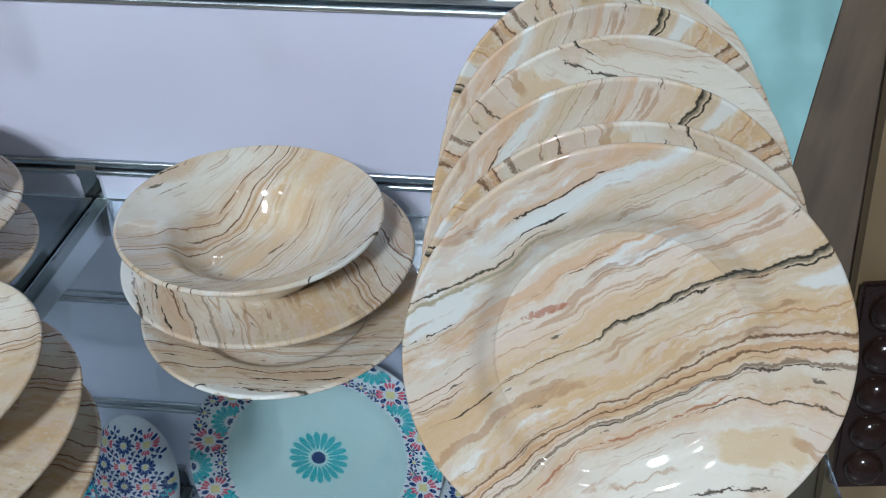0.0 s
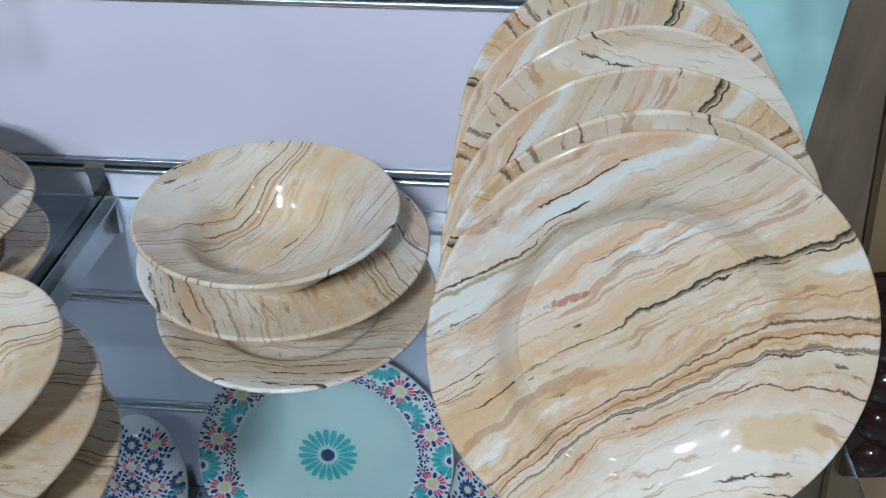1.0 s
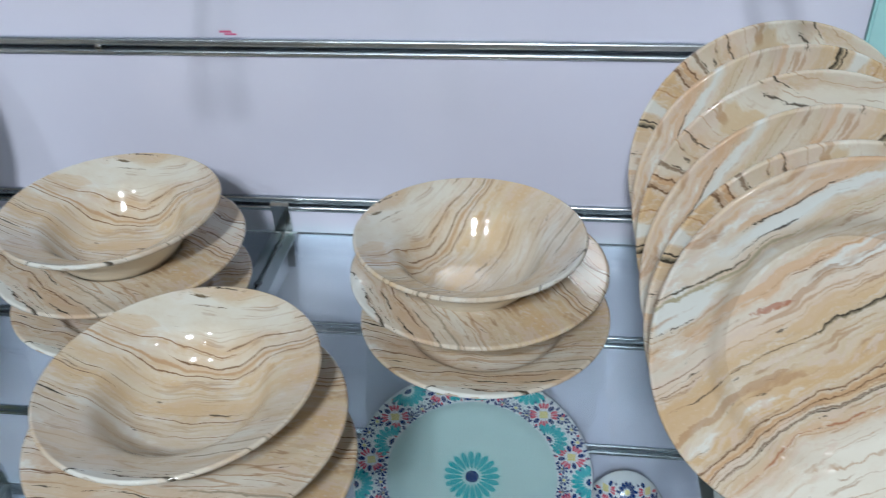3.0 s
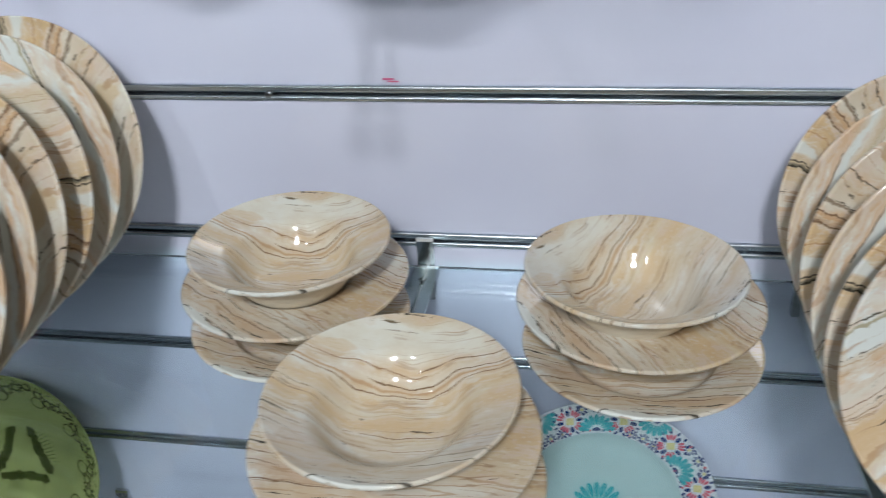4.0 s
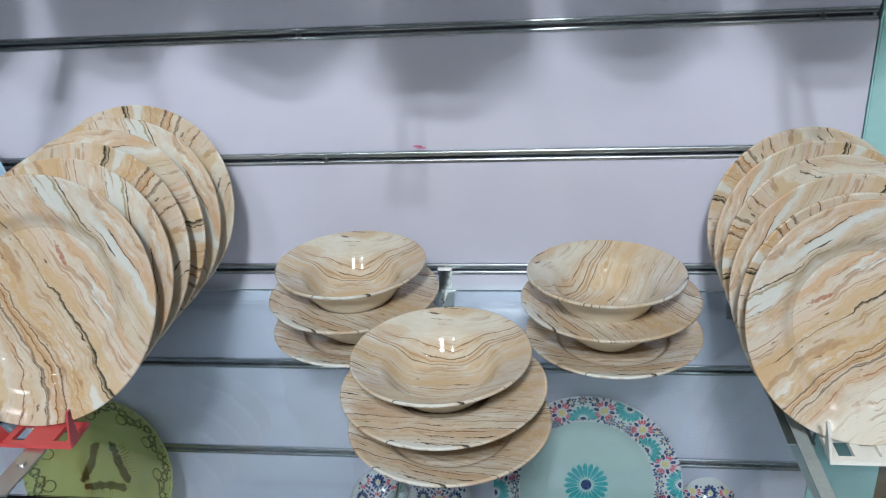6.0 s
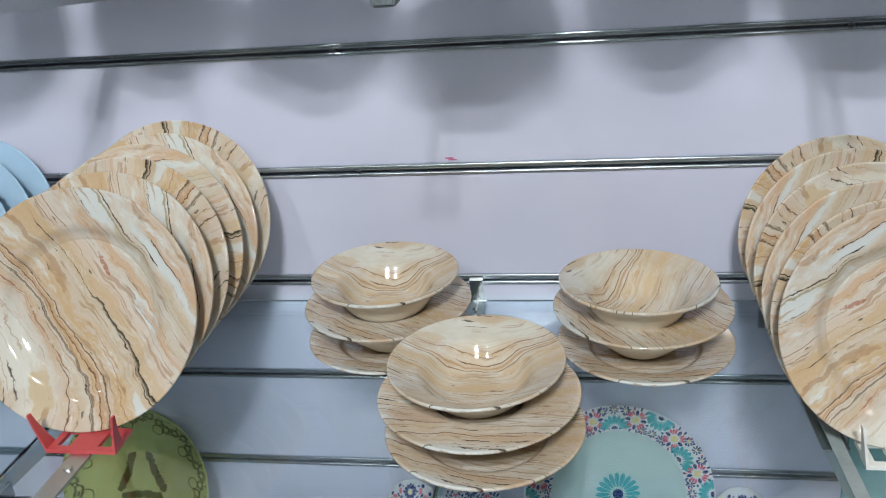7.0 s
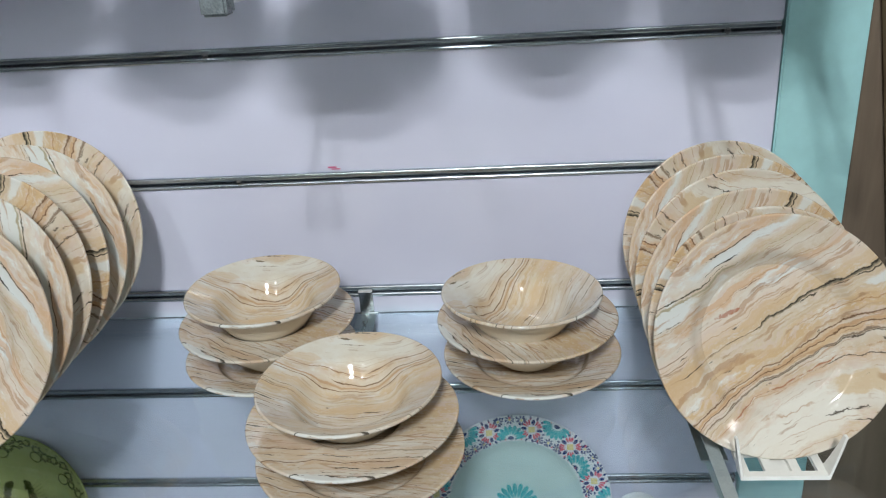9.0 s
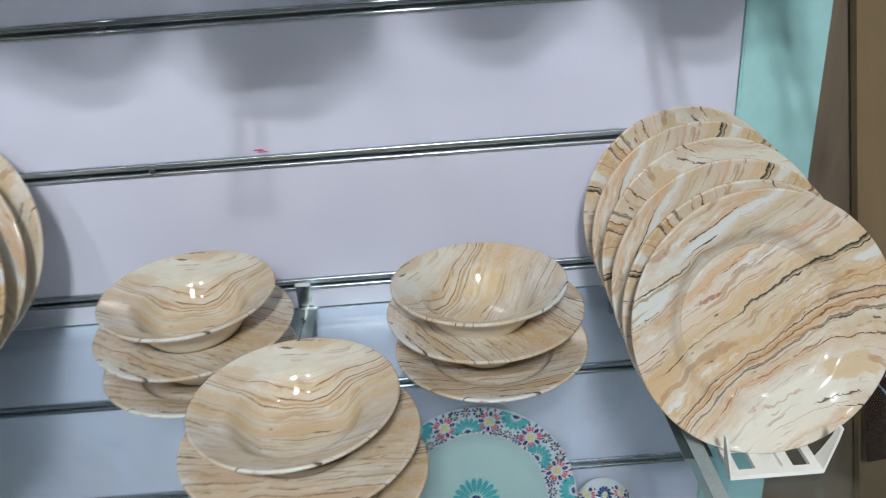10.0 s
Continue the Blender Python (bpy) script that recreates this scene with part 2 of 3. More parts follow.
BOWL_PRINT = dict(
    slope=0.04, offset=0.0, bow=0.0, jag=0.014, soft=0.62, calm=0.38, chroma=1.03, value=0.98,
    layers=[(-1.15, SAND), (-1.00, srgb(208, 202, 190)), (-0.86, IVORY), (-0.74, srgb(200, 180, 154)), (-0.62, IVORY), (-0.50, srgb(196, 178, 156)), (-0.40, srgb(206, 198, 184)), (-0.28, SAND), (-0.16, srgb(206, 192, 168)), (-0.05, srgb(202, 180, 148)),
            (0.06, srgb(206, 180, 144)), (0.16, srgb(208, 194, 168)), (0.26, srgb(203, 176, 140)), (0.33, srgb(208, 192, 166)), (0.40, srgb(196, 172, 142)), (0.46, srgb(208, 197, 178)), (0.53, srgb(198, 174, 144)), (0.60, srgb(212, 206, 190)), (0.72, srgb(214, 210, 196)), (0.84, srgb(208, 200, 180)), (0.93, srgb(196, 176, 150)), (1.10, srgb(206, 190, 166))],
    patches=[(-0.1, 0.72, 0.7, 0.15, srgb(214, 211, 198), 0.8), (0.3, -0.45, 0.4, 0.08, ICE, 0.4), (0.1, 0.08, 0.5, 0.08, srgb(206, 178, 142), 0.5), (-0.5, -0.62, 0.3, 0.08, srgb(202, 178, 146), 0.5), (0.55, 0.86, 0.2, 0.06, SAND, 0.6), (-0.2, -0.97, 0.5, 0.05, ICE, 0.8), (-0.62, 0.58, 0.2, 0.05, OCHRE, 0.5)],
    hairs=[(5.0, 0.016, srgb(172, 142, 110), 2.0, 0.44), (8.0, 0.012, srgb(150, 120, 94), 6.0, 0.50)],
    veins=[(0.36, 0.006, srgb(132, 104, 80), -0.95, 1.1, 0.25), (0.40, 0.012, srgb(184, 154, 122), -1.0, 1.1, 0.25), (0.44, 0.007, srgb(120, 96, 74), -0.3, 1.1, 0.25), (0.54, 0.006, srgb(128, 104, 82), 0.1, 1.1, 0.20), (0.51, 0.005, srgb(150, 122, 96), -1.0, 0.2, 0.15),
           (0.00, 0.010, srgb(104, 92, 76), 0.05, 0.32, 0.06), (-0.05, 0.005, srgb(140, 114, 90), -0.45, 0.6, 0.12), (-0.93, 0.020, srgb(76, 70, 60), -0.35, 0.40, 0.05), (-0.88, 0.009, INK, -0.1, 0.45, 0.03), (-0.22, 0.011, INK, -1.1, -0.76, 0.15), (-0.31, 0.006, BARK, -1.1, -0.62, 0.15), (-0.40, 0.005, BARK, -1.1, -0.66, 0.12), (0.06, 0.006, BARK, -1.1, -0.6, 0.15), (0.14, 0.005, BARK, -1.1, -0.5, 0.12),
           (0.64, 0.009, BARK, 0.64, 1.1, 0.12), (0.71, 0.007, INK, 0.62, 0.82, 0.12), (0.88, 0.020, srgb(110, 98, 78), -0.38, -0.12, 0.02), (0.955, 0.016, INK, -0.28, 0.12, 0.03), (0.80, 0.013, srgb(110, 100, 82), -0.22, 0.0, 0.02), (-0.55, 0.012, srgb(160, 150, 134), 0.2, 0.95, 0.12), (-0.66, 0.009, srgb(130, 120, 104), 0.3, 0.8, 0.06), (-0.18, 0.004, srgb(150, 122, 96), -1.1, 0.4, 0.12)],
    rust=[])
RIM_PRINT = dict(BOWL_PRINT, jag=0.030, soft=1.10, calm=0.0, chroma=1.02, value=0.93)
RIM_PRINT["veins"] = BOWL_PRINT["veins"] + [(-0.62, 0.011, INK, -0.65, 0.10, 0.06), (-0.71, 0.008, BARK, -0.9, 0.5, 0.22), (0.76, 0.010, BARK, -0.7, 0.7, 0.14), (-0.80, 0.011, INK, 0.0, 0.62, 0.06), (-0.52, 0.006, BARK, -1.0, -0.2, 0.2)]
RIM_PRINT["patches"] = BOWL_PRINT["patches"] + [(0.45, -0.72, 0.35, 0.10, srgb(196, 166, 136), 0.5), (-0.55, -0.45, 0.30, 0.10, srgb(190, 162, 136), 0.5), (0.2, 0.85, 0.4, 0.08, srgb(192, 164, 138), 0.5)]


def laminate():
    n = Nodes("lilac_white_laminate", Roughness=0.15)
    co = n.object_coords()
    wide = n.noise(co, 2.5, 4)
    n.colour(n.mix(n.step(wide, 0.3, 0.7), (0.590, 0.595, 0.715, 1), (0.640, 0.645, 0.755, 1)))
    n.put(n.bsdf, "Roughness", n.math("ADD", 0.08, n.math("MULTIPLY", wide, 0.10)))
    n.bump(n.noise(co, 9, 2), 0.06, 0.004)
    return n.mat


def glass(name, tint):
    n = Nodes(name, Roughness=0.0, IOR=1.46)
    n.put(n.bsdf, "Transmission Weight", 1.0)
    co = n.object_coords()
    n.colour(tint)
    n.put(n.bsdf, "Roughness", n.math("MULTIPLY", n.step(n.noise(co, 14, 5), 0.62, 0.8), 0.05))
    return n.mat


def brushed(name, rgb, rough):
    n = Nodes(name, Metallic=1.0, Roughness=rough)
    m = n.add("ShaderNodeMapping", Vector=n.object_coords(), Scale=(4.0, 900.0, 900.0)).outputs[0]
    f = n.noise(m, 1.0, 4)
    n.colour(n.mix(f, tuple(c * 0.8 for c in rgb[:3]) + (1,), rgb))
    n.put(n.bsdf, "Roughness", n.math("ADD", rough, n.math("MULTIPLY", f, 0.12)))
    n.bump(f, 0.08, 0.0004)
    return n.mat


def wood(name, dark, light, scale=3.0):
    n = Nodes(name, Roughness=0.38)
    m = n.add("ShaderNodeMapping", Vector=n.object_coords(), Scale=(scale * 6, scale * 6, scale * 0.5)).outputs[0]
    f = n.noise(m, 1.5, 6, 0.6, 0.4)
    n.colour(n.ramp(f, [(0.3, dark), (0.7, light)]))
    n.bump(n.noise(m, 8, 3), 0.1, 0.001)
    return n.mat


MARBLE_DINNER = onyx("onyx_print_dinner", 0.1487, PLATE_PRINT)
MARBLE_PLATE = onyx("onyx_print_plate", 0.1283, PLATE_PRINT)
MARBLE_FLAT = onyx("onyx_print_flat", 0.1128, RIM_PRINT)
MARBLE_SOUP = onyx("onyx_print_soup", 0.1135, RIM_PRINT)
MARBLE_BOWL = onyx("onyx_print_bowl", 0.0990, BOWL_PRINT)
CREAM = plain("cream_melamine", srgb(232, 223, 204), 0.2, vary=0.03)
LAMINATE = laminate()
ALU = brushed("aluminium", (0.74, 0.80, 0.84, 1), 0.20)
# the shade inside the rail slots, put into a darker metal colour
SLOT_SHADE = plain("slot_shade_metal", (0.30, 0.34, 0.39, 1), 0.35, 0.8)
CHROME = brushed("chrome", (0.72, 0.74, 0.75, 1), 0.10)
STEEL = brushed("galvanised_steel", (0.66, 0.68, 0.68, 1), 0.32)
GLASS = glass("greenish_float_glass", (0.595, 0.68, 0.71, 1))
EDGE = glass("glass_edge", (0.25, 0.62, 0.56, 1))
MINT = plain("mint_paint", srgb(166, 212, 212), 0.35, vary=0.05, scale=8)
BROWN = wood("grey_brown_laminate", srgb(98, 86, 73), srgb(128, 113, 97))
TAN = wood("tan_board", srgb(120, 101, 75), srgb(148, 127, 97), 1.5)
RED = plain("red_plastic", srgb(202, 80, 82), 0.35, vary=0.06)
WHITE = plain("white_plastic", srgb(232, 232, 226), 0.3, vary=0.03)
CLEAR = plain("frosted_clear_plastic", srgb(158, 168, 168), 0.25, vary=0.12, scale=60)
TIP = plain("ribbed_grey_plastic", srgb(128, 137, 140), 0.2, vary=0.3, scale=120, bump=0.6)
BLACK = plain("black_screw", (0.02, 0.02, 0.02, 1), 0.4)
SCREW = plain("zinc_screw", (0.55, 0.55, 0.55, 1), 0.25, 1.0)
PINK = plain("pink_sticker", srgb(214, 104, 146), 0.5)
PALE_MINT = plain("pale_mint_glaze", srgb(186, 207, 204), 0.12, vary=0.03, scale=6)
CHINA = plain("white_china", srgb(214, 214, 214), 0.12, vary=0.02)
TEAL = plain("teal_print", srgb(58, 172, 176), 0.14, vary=0.10, scale=60)
NAVY = plain("navy_print", srgb(26, 56, 112), 0.14, vary=0.12, scale=60)
CORAL = plain("coral_print", srgb(214, 84, 104), 0.14, vary=0.10, scale=60)
YELLOW = plain("yellow_print", srgb(224, 208, 142), 0.14, vary=0.08, scale=60)
GREEN = plain("olive_green_glaze", srgb(164, 170, 106), 0.12, vary=0.08, scale=10)
MOSS = plain("moss_print", srgb(66, 76, 32), 0.16, vary=0.2, scale=60)
BLUE = plain("pale_blue_glaze", srgb(176, 206, 228), 0.12, vary=0.04, scale=8)
COCOA = plain("dark_brown_plastic", srgb(46, 32, 28), 0.14, vary=0.15)
TILE = plain("grey_floor_tile", srgb(116, 121, 128), 0.25, vary=0.08, scale=5)
WALLPAINT = plain("grey_shop_wall", (0.15, 0.16, 0.175, 1), 0.6, vary=0.04, scale=3)
CEILPAINT = plain("grey_ceiling", (0.22, 0.23, 0.25, 1), 0.7, vary=0.03, scale=3)


# ---- mesh helpers ----
def as_mesh(name, bm, *mats, smooth=False):
    me = bpy.data.meshes.new(name)
    bmesh.ops.recalc_face_normals(bm, faces=bm.faces[:])
    bm.to_mesh(me)
    bm.free()
    for mat in mats:
        me.materials.append(mat)
    if smooth:
        for p in me.polygons:
            p.use_smooth = True
    return me


def part(name, bm, material, parent, label="", smooth=False):
    mats = material if isinstance(material, tuple) else (material,)
    ob = new(name, as_mesh(name, bm, *mats, smooth=smooth))
    ob.parent = parent
    return tagged(ob, label)


def thing(name, label, category, group="", kind="", bm=None, material=None, smooth=False):
    mats = material if isinstance(material, tuple) else (material,)
    ob = new(name, as_mesh(name, bm, *mats, smooth=smooth) if bm else None)
    return tagged(ob, label, category, group, kind)


def box(x0, x1, y0, y1, z0, z1, bevel=0.0, bm=None):
    bm = bm or bmesh.new()
    made = bmesh.ops.create_cube(bm, size=1.0, matrix=Matrix.Translation(((x0 + x1) / 2, (y0 + y1) / 2, (z0 + z1) / 2)) @ Matrix.Diagonal((x1 - x0, y1 - y0, z1 - z0, 1)))
    if bevel:
        edges = {e for v in made["verts"] for e in v.link_edges}
        bmesh.ops.bevel(bm, geom=list(edges), offset=bevel, segments=2, affect="EDGES")
    return bm


def prism(outline, x0, x1, bm=None):
    """A (y, z) outline drawn along x."""
    bm = bm or bmesh.new()
    a = [bm.verts.new((x0, y, z)) for y, z in outline]
    b = [bm.verts.new((x1, y, z)) for y, z in outline]
    k = len(outline)
    for i in range(k):
        bm.faces.new((a[i], a[(i + 1) % k], b[(i + 1) % k], b[i]))
    bm.faces.new(a)
    bm.faces.new(b[::-1])
    return bm


def rod(bm, p, q, r, seg=16):
    p, q = Vector(p), Vector(q)
    turn = (q - p).to_track_quat("Z", "Y").to_matrix().to_4x4()
    bmesh.ops.create_cone(bm, cap_ends=True, segments=seg, radius1=r, radius2=r, depth=(q - p).length, matrix=Matrix.Translation((p + q) / 2) @ turn)
    return bm


def spun(profile, seg=112, under_from=None):
    """A solid of revolution from (r, z); faces from the profile's index under_from on take the second material."""
    bm = bmesh.new()
    rings = []
    for r, z in profile:
        if r < 1e-6:
            rings.append([bm.verts.new((0, 0, z))])
        else:
            rings.append([bm.verts.new((r * math.cos(2 * math.pi * i / seg), r * math.sin(2 * math.pi * i / seg), z)) for i in range(seg)])
    for k, (a, b) in enumerate(zip(rings, rings[1:])):
        for i in range(seg):
            j = (i + 1) % seg
            if len(a) == 1:
                f = bm.faces.new((a[0], b[i], b[j]))
            elif len(b) == 1:
                f = bm.faces.new((a[i], b[0], a[j]))
            else:
                f = bm.faces.new((a[i], b[i], b[j], a[j]))
            if under_from is not None and k >= under_from:
                f.material_index = 1
    return bm


def smooth_profile(points, steps=4):
    """Catmull-Rom through (r, z) points."""
    out = []
    P = [points[0]] + points + [points[-1]]
    for i in range(1, len(P) - 2):
        for s in range(steps):
            t = s / steps
            out.append(tuple(0.5 * (2 * P[i][k] + (P[i + 1][k] - P[i - 1][k]) * t + (2 * P[i - 1][k] - 5 * P[i][k] + 4 * P[i + 1][k] - P[i + 2][k]) * t * t + (3 * P[i][k] - P[i - 1][k] - 3 * P[i + 1][k] + P[i + 2][k]) * t ** 3) for k in (0, 1)))
    out.append(points[-1])
    return [(max(r, 0.0), z) for r, z in out]


def dish_profile(R, top, thick=0.0042, foot=0.55, foot_h=0.004, flare=0.0, belly=0.0):
    """Upper face from the centre out, round lip, under face back to the centre with a foot ring. Returns points and where the under face begins."""
    upper = smooth_profile([(r * R, z) for r, z in top])
    lip_r, lip_z = upper[-1]
    lip = [(lip_r + 0.0021 * math.sin(math.radians(a)), lip_z - 0.0021 + 0.0021 * math.cos(math.radians(a))) for a in (22, 45, 68, 90, 112, 135, 158)]
    under = [(r, z - thick) for r, z in reversed(upper) if r > foot * R + 0.006 + flare]
    base = min(z for r, z in upper) - thick
    ring = [(foot * R + 0.004 + flare, base), (foot * R + 0.004 + flare * 0.80, base - foot_h * 0.25), (foot * R + 0.0036 + flare * 0.50, base - foot_h * 0.55), (foot * R + 0.0033 + flare * 0.2, base - foot_h * 0.85), (foot * R + 0.003, base - foot_h), (foot * R - 0.002, base - foot_h), (foot * R - 0.003, base), (0.0, base)]
    if belly:
        # a rounded cone from under the rim down to the foot
        under = [(r, z) for r, z in under if r > belly * R]
        rt, zt = under[-1]
        rf = foot * R
        under += [(rf + (rt - rf) * (0.5 * math.cos(a) + 0.5 * (1 - math.sin(a))), zt - (zt - base + foot_h) * math.sin(a)) for a in (math.pi / 2 * i / 9 for i in range(1, 9))]
        ring = [(rf, base - foot_h), (rf - 0.003, base - foot_h), (rf - 0.0045, base - 0.0005), (0.0, base - 0.0005)]
    return upper + lip + under + ring, len(upper) + 5, base - foot_h


# ---- the room ----
RAIL0, PITCH = 1.200, 0.175
RAILS = range(-6, 9)
WALL_X0, WALL_X1 = -2.6, 0.542

floor = thing("floor", "grey polished tile floor of the shop", "floor", kind="structure", bm=box(-4, 4, -6, 0.5, -0.1, 0.0), material=plain("floor_grout", (0.22, 0.20, 0.18, 1), 0.7))
thing("ceiling", "plain grey painted shop ceiling", "ceiling", kind="structure", bm=box(-4.1, 4.1, -6.1, 0.6, CEIL, CEIL + 0.1), material=CEILPAINT)
for nm, b in (("wall_south", (-4.1, 4.1, -6.1, -6, 0, CEIL)), ("wall_west", (-4.1, -4, -6, 0.5, 0, CEIL)), ("wall_east", (4, 4.1, -6, 0.5, 0, CEIL)), ("wall_back", (-4.1, 4.1, 0.5, 0.6, 0, CEIL))):
    thing(nm, "plain grey painted shop wall", "wall", kind="structure", bm=box(*b), material=WALLPAINT)

wall = thing("wall_north", "lilac-white glossy slatwall boards between aluminium rails", "wall", kind="structure", bm=box(WALL_X0, WALL_X1 + 0.002, 0.016, 0.030, 0.0, CEIL), material=plain("board_core", (0.30, 0.28, 0.27, 1), 0.7))
for k in list(RAILS)[:-1]:
    z0, z1 = RAIL0 + PITCH * k + 0.0085, RAIL0 + PITCH * (k + 1) - 0.0085
    part("panel", box(WALL_X0, WALL_X1 + 0.001 * (k % 2), 0.0, 0.0155, z0, z1, 0.0012), LAMINATE, wall)

# aluminium channel: lips proud of the boards, a deep dark slot between
def rounded(cy, cz, r, a0, a1, steps=6):
    return [(cy + r * math.cos(math.radians(a0 + (a1 - a0) * i / steps)), cz + r * math.sin(math.radians(a0 + (a1 - a0) * i / steps))) for i in range(steps + 1)]


LIP = [(0.0150, 0.0086)] + rounded(-0.0004, 0.0060, 0.0026, 90, 180) + rounded(-0.0014, 0.0026, 0.0016, 180, 270, 4) + [(0.0040, 0.0010), (0.0040, 0.0000), (0.0060, 0.0000), (0.0060, 0.0020), (0.0128, 0.0020), (0.0128, -0.0048), (0.0050, -0.0048), (0.0050, -0.0030)]
LIP += rounded(-0.0004, -0.0056, 0.0026, 90, 180) + rounded(-0.0014, -0.0070, 0.0016, 180, 270, 4) + [(0.0150, -0.0086)]
for k in RAILS:
    z = RAIL0 + PITCH * k
    rail = thing("rail", "aluminium slot rail set between two slatwall boards", "rail", "slatwall rails", "structure", prism([(y, z + d) for y, d in LIP], WALL_X0, WALL_X1 - 0.003), ALU)
    # added thin strip at the slot's back, coloured darker for the shade in there
    part("slot_shade_strip", box(WALL_X0 + 0.001, WALL_X1 - 0.004, 0.0122, 0.0127, z - 0.0046, z + 0.0018), SLOT_SHADE, rail)
    for x in ((-0.177, 0.47) if k == 1 else (-0.194, 0.474)):
        head = rod(bmesh.new(), (x, -0.0042, z - 0.0012), (x, 0.013, z - 0.0012), 0.0040)
        bmesh.ops.bevel(head, geom=[e for e in head.edges if e.verts[0].co.y < 0 and e.verts[1].co.y < 0], offset=0.0012, segments=2, affect="EDGES")
        screw = part("screw", head, SCREW, rail, "zinc screw head in the slot")
        part("screw_slot", box(x - 0.0026, x + 0.0026, -0.0046, -0.0040, z - 0.0017, z - 0.0007), BLACK, screw)

thing("end_panel", "mint green painted end panel of the slatwall", "panel", kind="structure", bm=box(0.546, 0.648, 0.002, 0.05, 0.0, CEIL, 0.002), material=MINT)
thing("side_board", "grey-brown wood laminate upright beside the display", "panel", kind="structure", bm=box(0.650, 1.9, 0.012, 0.06, 0.0, CEIL, 0.002), material=BROWN)
lean = prism([(-0.012, -0.9), (0.004, -0.9), (0.004, 0.9), (-0.012, 0.9)], -0.40, 0.40)
tan_board = thing("leaning_board", "tan wooden board leaning against the brown upright", "board", bm=lean, material=TAN)
tan_board.matrix_basis = pose(1.163, 0.0, 0.98, 0, -9.5, 0)

tray = thing("moulded_tray", "dark brown glossy moulded plastic tray with round bumps", "tray")
sheet = part("sheet", box(-0.13, 0.13, -0.004, 0.004, -0.145, 0.145, 0.003), COCOA, tray)
bm = bmesh.new()
bmesh.ops.create_uvsphere(bm, u_segments=18, v_segments=10, radius=0.021, matrix=Matrix.Diagonal((1, 0.75, 1.1, 1)))
BUMP = as_mesh("bump", bm, COCOA, smooth=True)
for i in range(5):
    for j in range(5):
        bump = new("bump", BUMP)
        bump.parent = sheet
        bump.location = (-0.10 + 0.05 * i, -0.004, -0.11 + 0.055 * j)
tray.matrix_basis = pose(0.885, -0.028, 1.005, -3, -9, 0)
# ---- glass shelves and their brackets ----
DEPTH, THICK = 0.476, 0.008
SHELF, UPPER, LOWER = 1.168, 1.690, 0.702


def glass_pane(x0, x1, top, label):
    bm = box(x0, x1, -DEPTH, -0.006, top - THICK, top, 0.0008)
    for f in bm.faces:
        if abs(f.normal.z) < 0.5:
            f.material_index = 1
    ob = thing("glass_shelf", label, "shelf", "glass shelves", bm=bm, material=(GLASS, EDGE))
    ob.visible_shadow = False
    return ob


for top in (SHELF, UPPER, LOWER):
    for x0, x1 in ((-1.02, -0.515), (-0.512, -0.016), (-0.013, 0.402), (0.405, 0.625)):
        glass_pane(x0, x1, top, "clear greenish glass shelf pane on metal brackets")


def bracket(x, top):
    """A tapered steel arm with a drilled flange under the glass, hooked into a rail."""
    z = top - THICK
    ob = thing("shelf_bracket", "chrome steel shelf bracket hooked into the slatwall rail", "bracket", "shelf brackets")
    arm = prism([(-0.001, z - 0.0005), (-0.001, z - 0.045), (-0.02, z - 0.045), (-0.445, z - 0.020), (-0.452, z - 0.014), (-0.452, z - 0.0005)], x - 0.0015, x + 0.0015)
    arm = part("arm", arm, STEEL, ob)
    flange = part("flange", box(x - 0.014, x + 0.014, -0.350, -0.004, z - 0.0028, z - 0.0006, 0.0005), STEEL, ob)
    hook = prism([(0.0, z + 0.043), (-0.005, z + 0.043), (-0.007, z + 0.040), (-0.007, z + 0.032), (-0.0045, z + 0.030), (-0.0045, z - 0.004), (-0.012, z - 0.040), (0.0, z - 0.042)], x - 0.010, x + 0.010)
    part("hook", hook, CHROME, ob, "bright chrome hook plate")
    for y in (-0.03, -0.10, -0.32):
        part("hole", rod(bmesh.new(), (x, y, z - 0.0034), (x, y, z - 0.0004), 0.0046), BLACK, flange, "dark drilled hole")
    part("tip", box(x - 0.010, x + 0.010, -0.462, -0.440, z - 0.026, z - 0.004, 0.002), TIP, arm, "frosted plastic end cap")
    return ob


for top in (SHELF, UPPER, LOWER):
    for x in ((-0.460, -0.016, 0.535) if top == UPPER else (-0.514, -0.016, 0.4035)):
        bracket(x, top)

for top in (SHELF, UPPER):
    strip = prism([(-DEPTH - 0.001, top + 0.0006), (-DEPTH - 0.001, top + 0.0020), (-0.007, top + 0.0020), (-0.007, top + 0.0006)], 0.3965, 0.4105)
    thing("joint_strip", "frosted plastic strip over the joint of two glass panes", "strip", "joint strips", bm=strip, material=CLEAR)

sticker = bmesh.new()
for x0, x1, z0, z1 in ((-0.050, -0.038, 1.3895, 1.3915), (-0.045, -0.033, 1.3872, 1.3888)):
    box(x0, x1, -0.0006, 0.0005, z0, z1, bm=sticker)
thing("sticker", "torn pink sticker remnant on the slatwall board", "sticker", bm=sticker, material=PINK)

# ---- onyx-print plates, soup plates and bowls ----
PLATE_TOP = [(0.0, 0.0), (0.30, 0.0), (0.55, 0.0002), (0.59, 0.0012), (0.63, 0.0042), (0.665, 0.0082), (0.695, 0.0108), (0.725, 0.0122), (0.77, 0.0136), (0.86, 0.0168), (0.94, 0.0195), (0.985, 0.0213)]
FLAT_TOP = [(0.0, 0.0), (0.35, 0.0), (0.54, 0.0006), (0.61, 0.0040), (0.66, 0.0095), (0.80, 0.0138), (0.93, 0.0172), (0.985, 0.0186)]
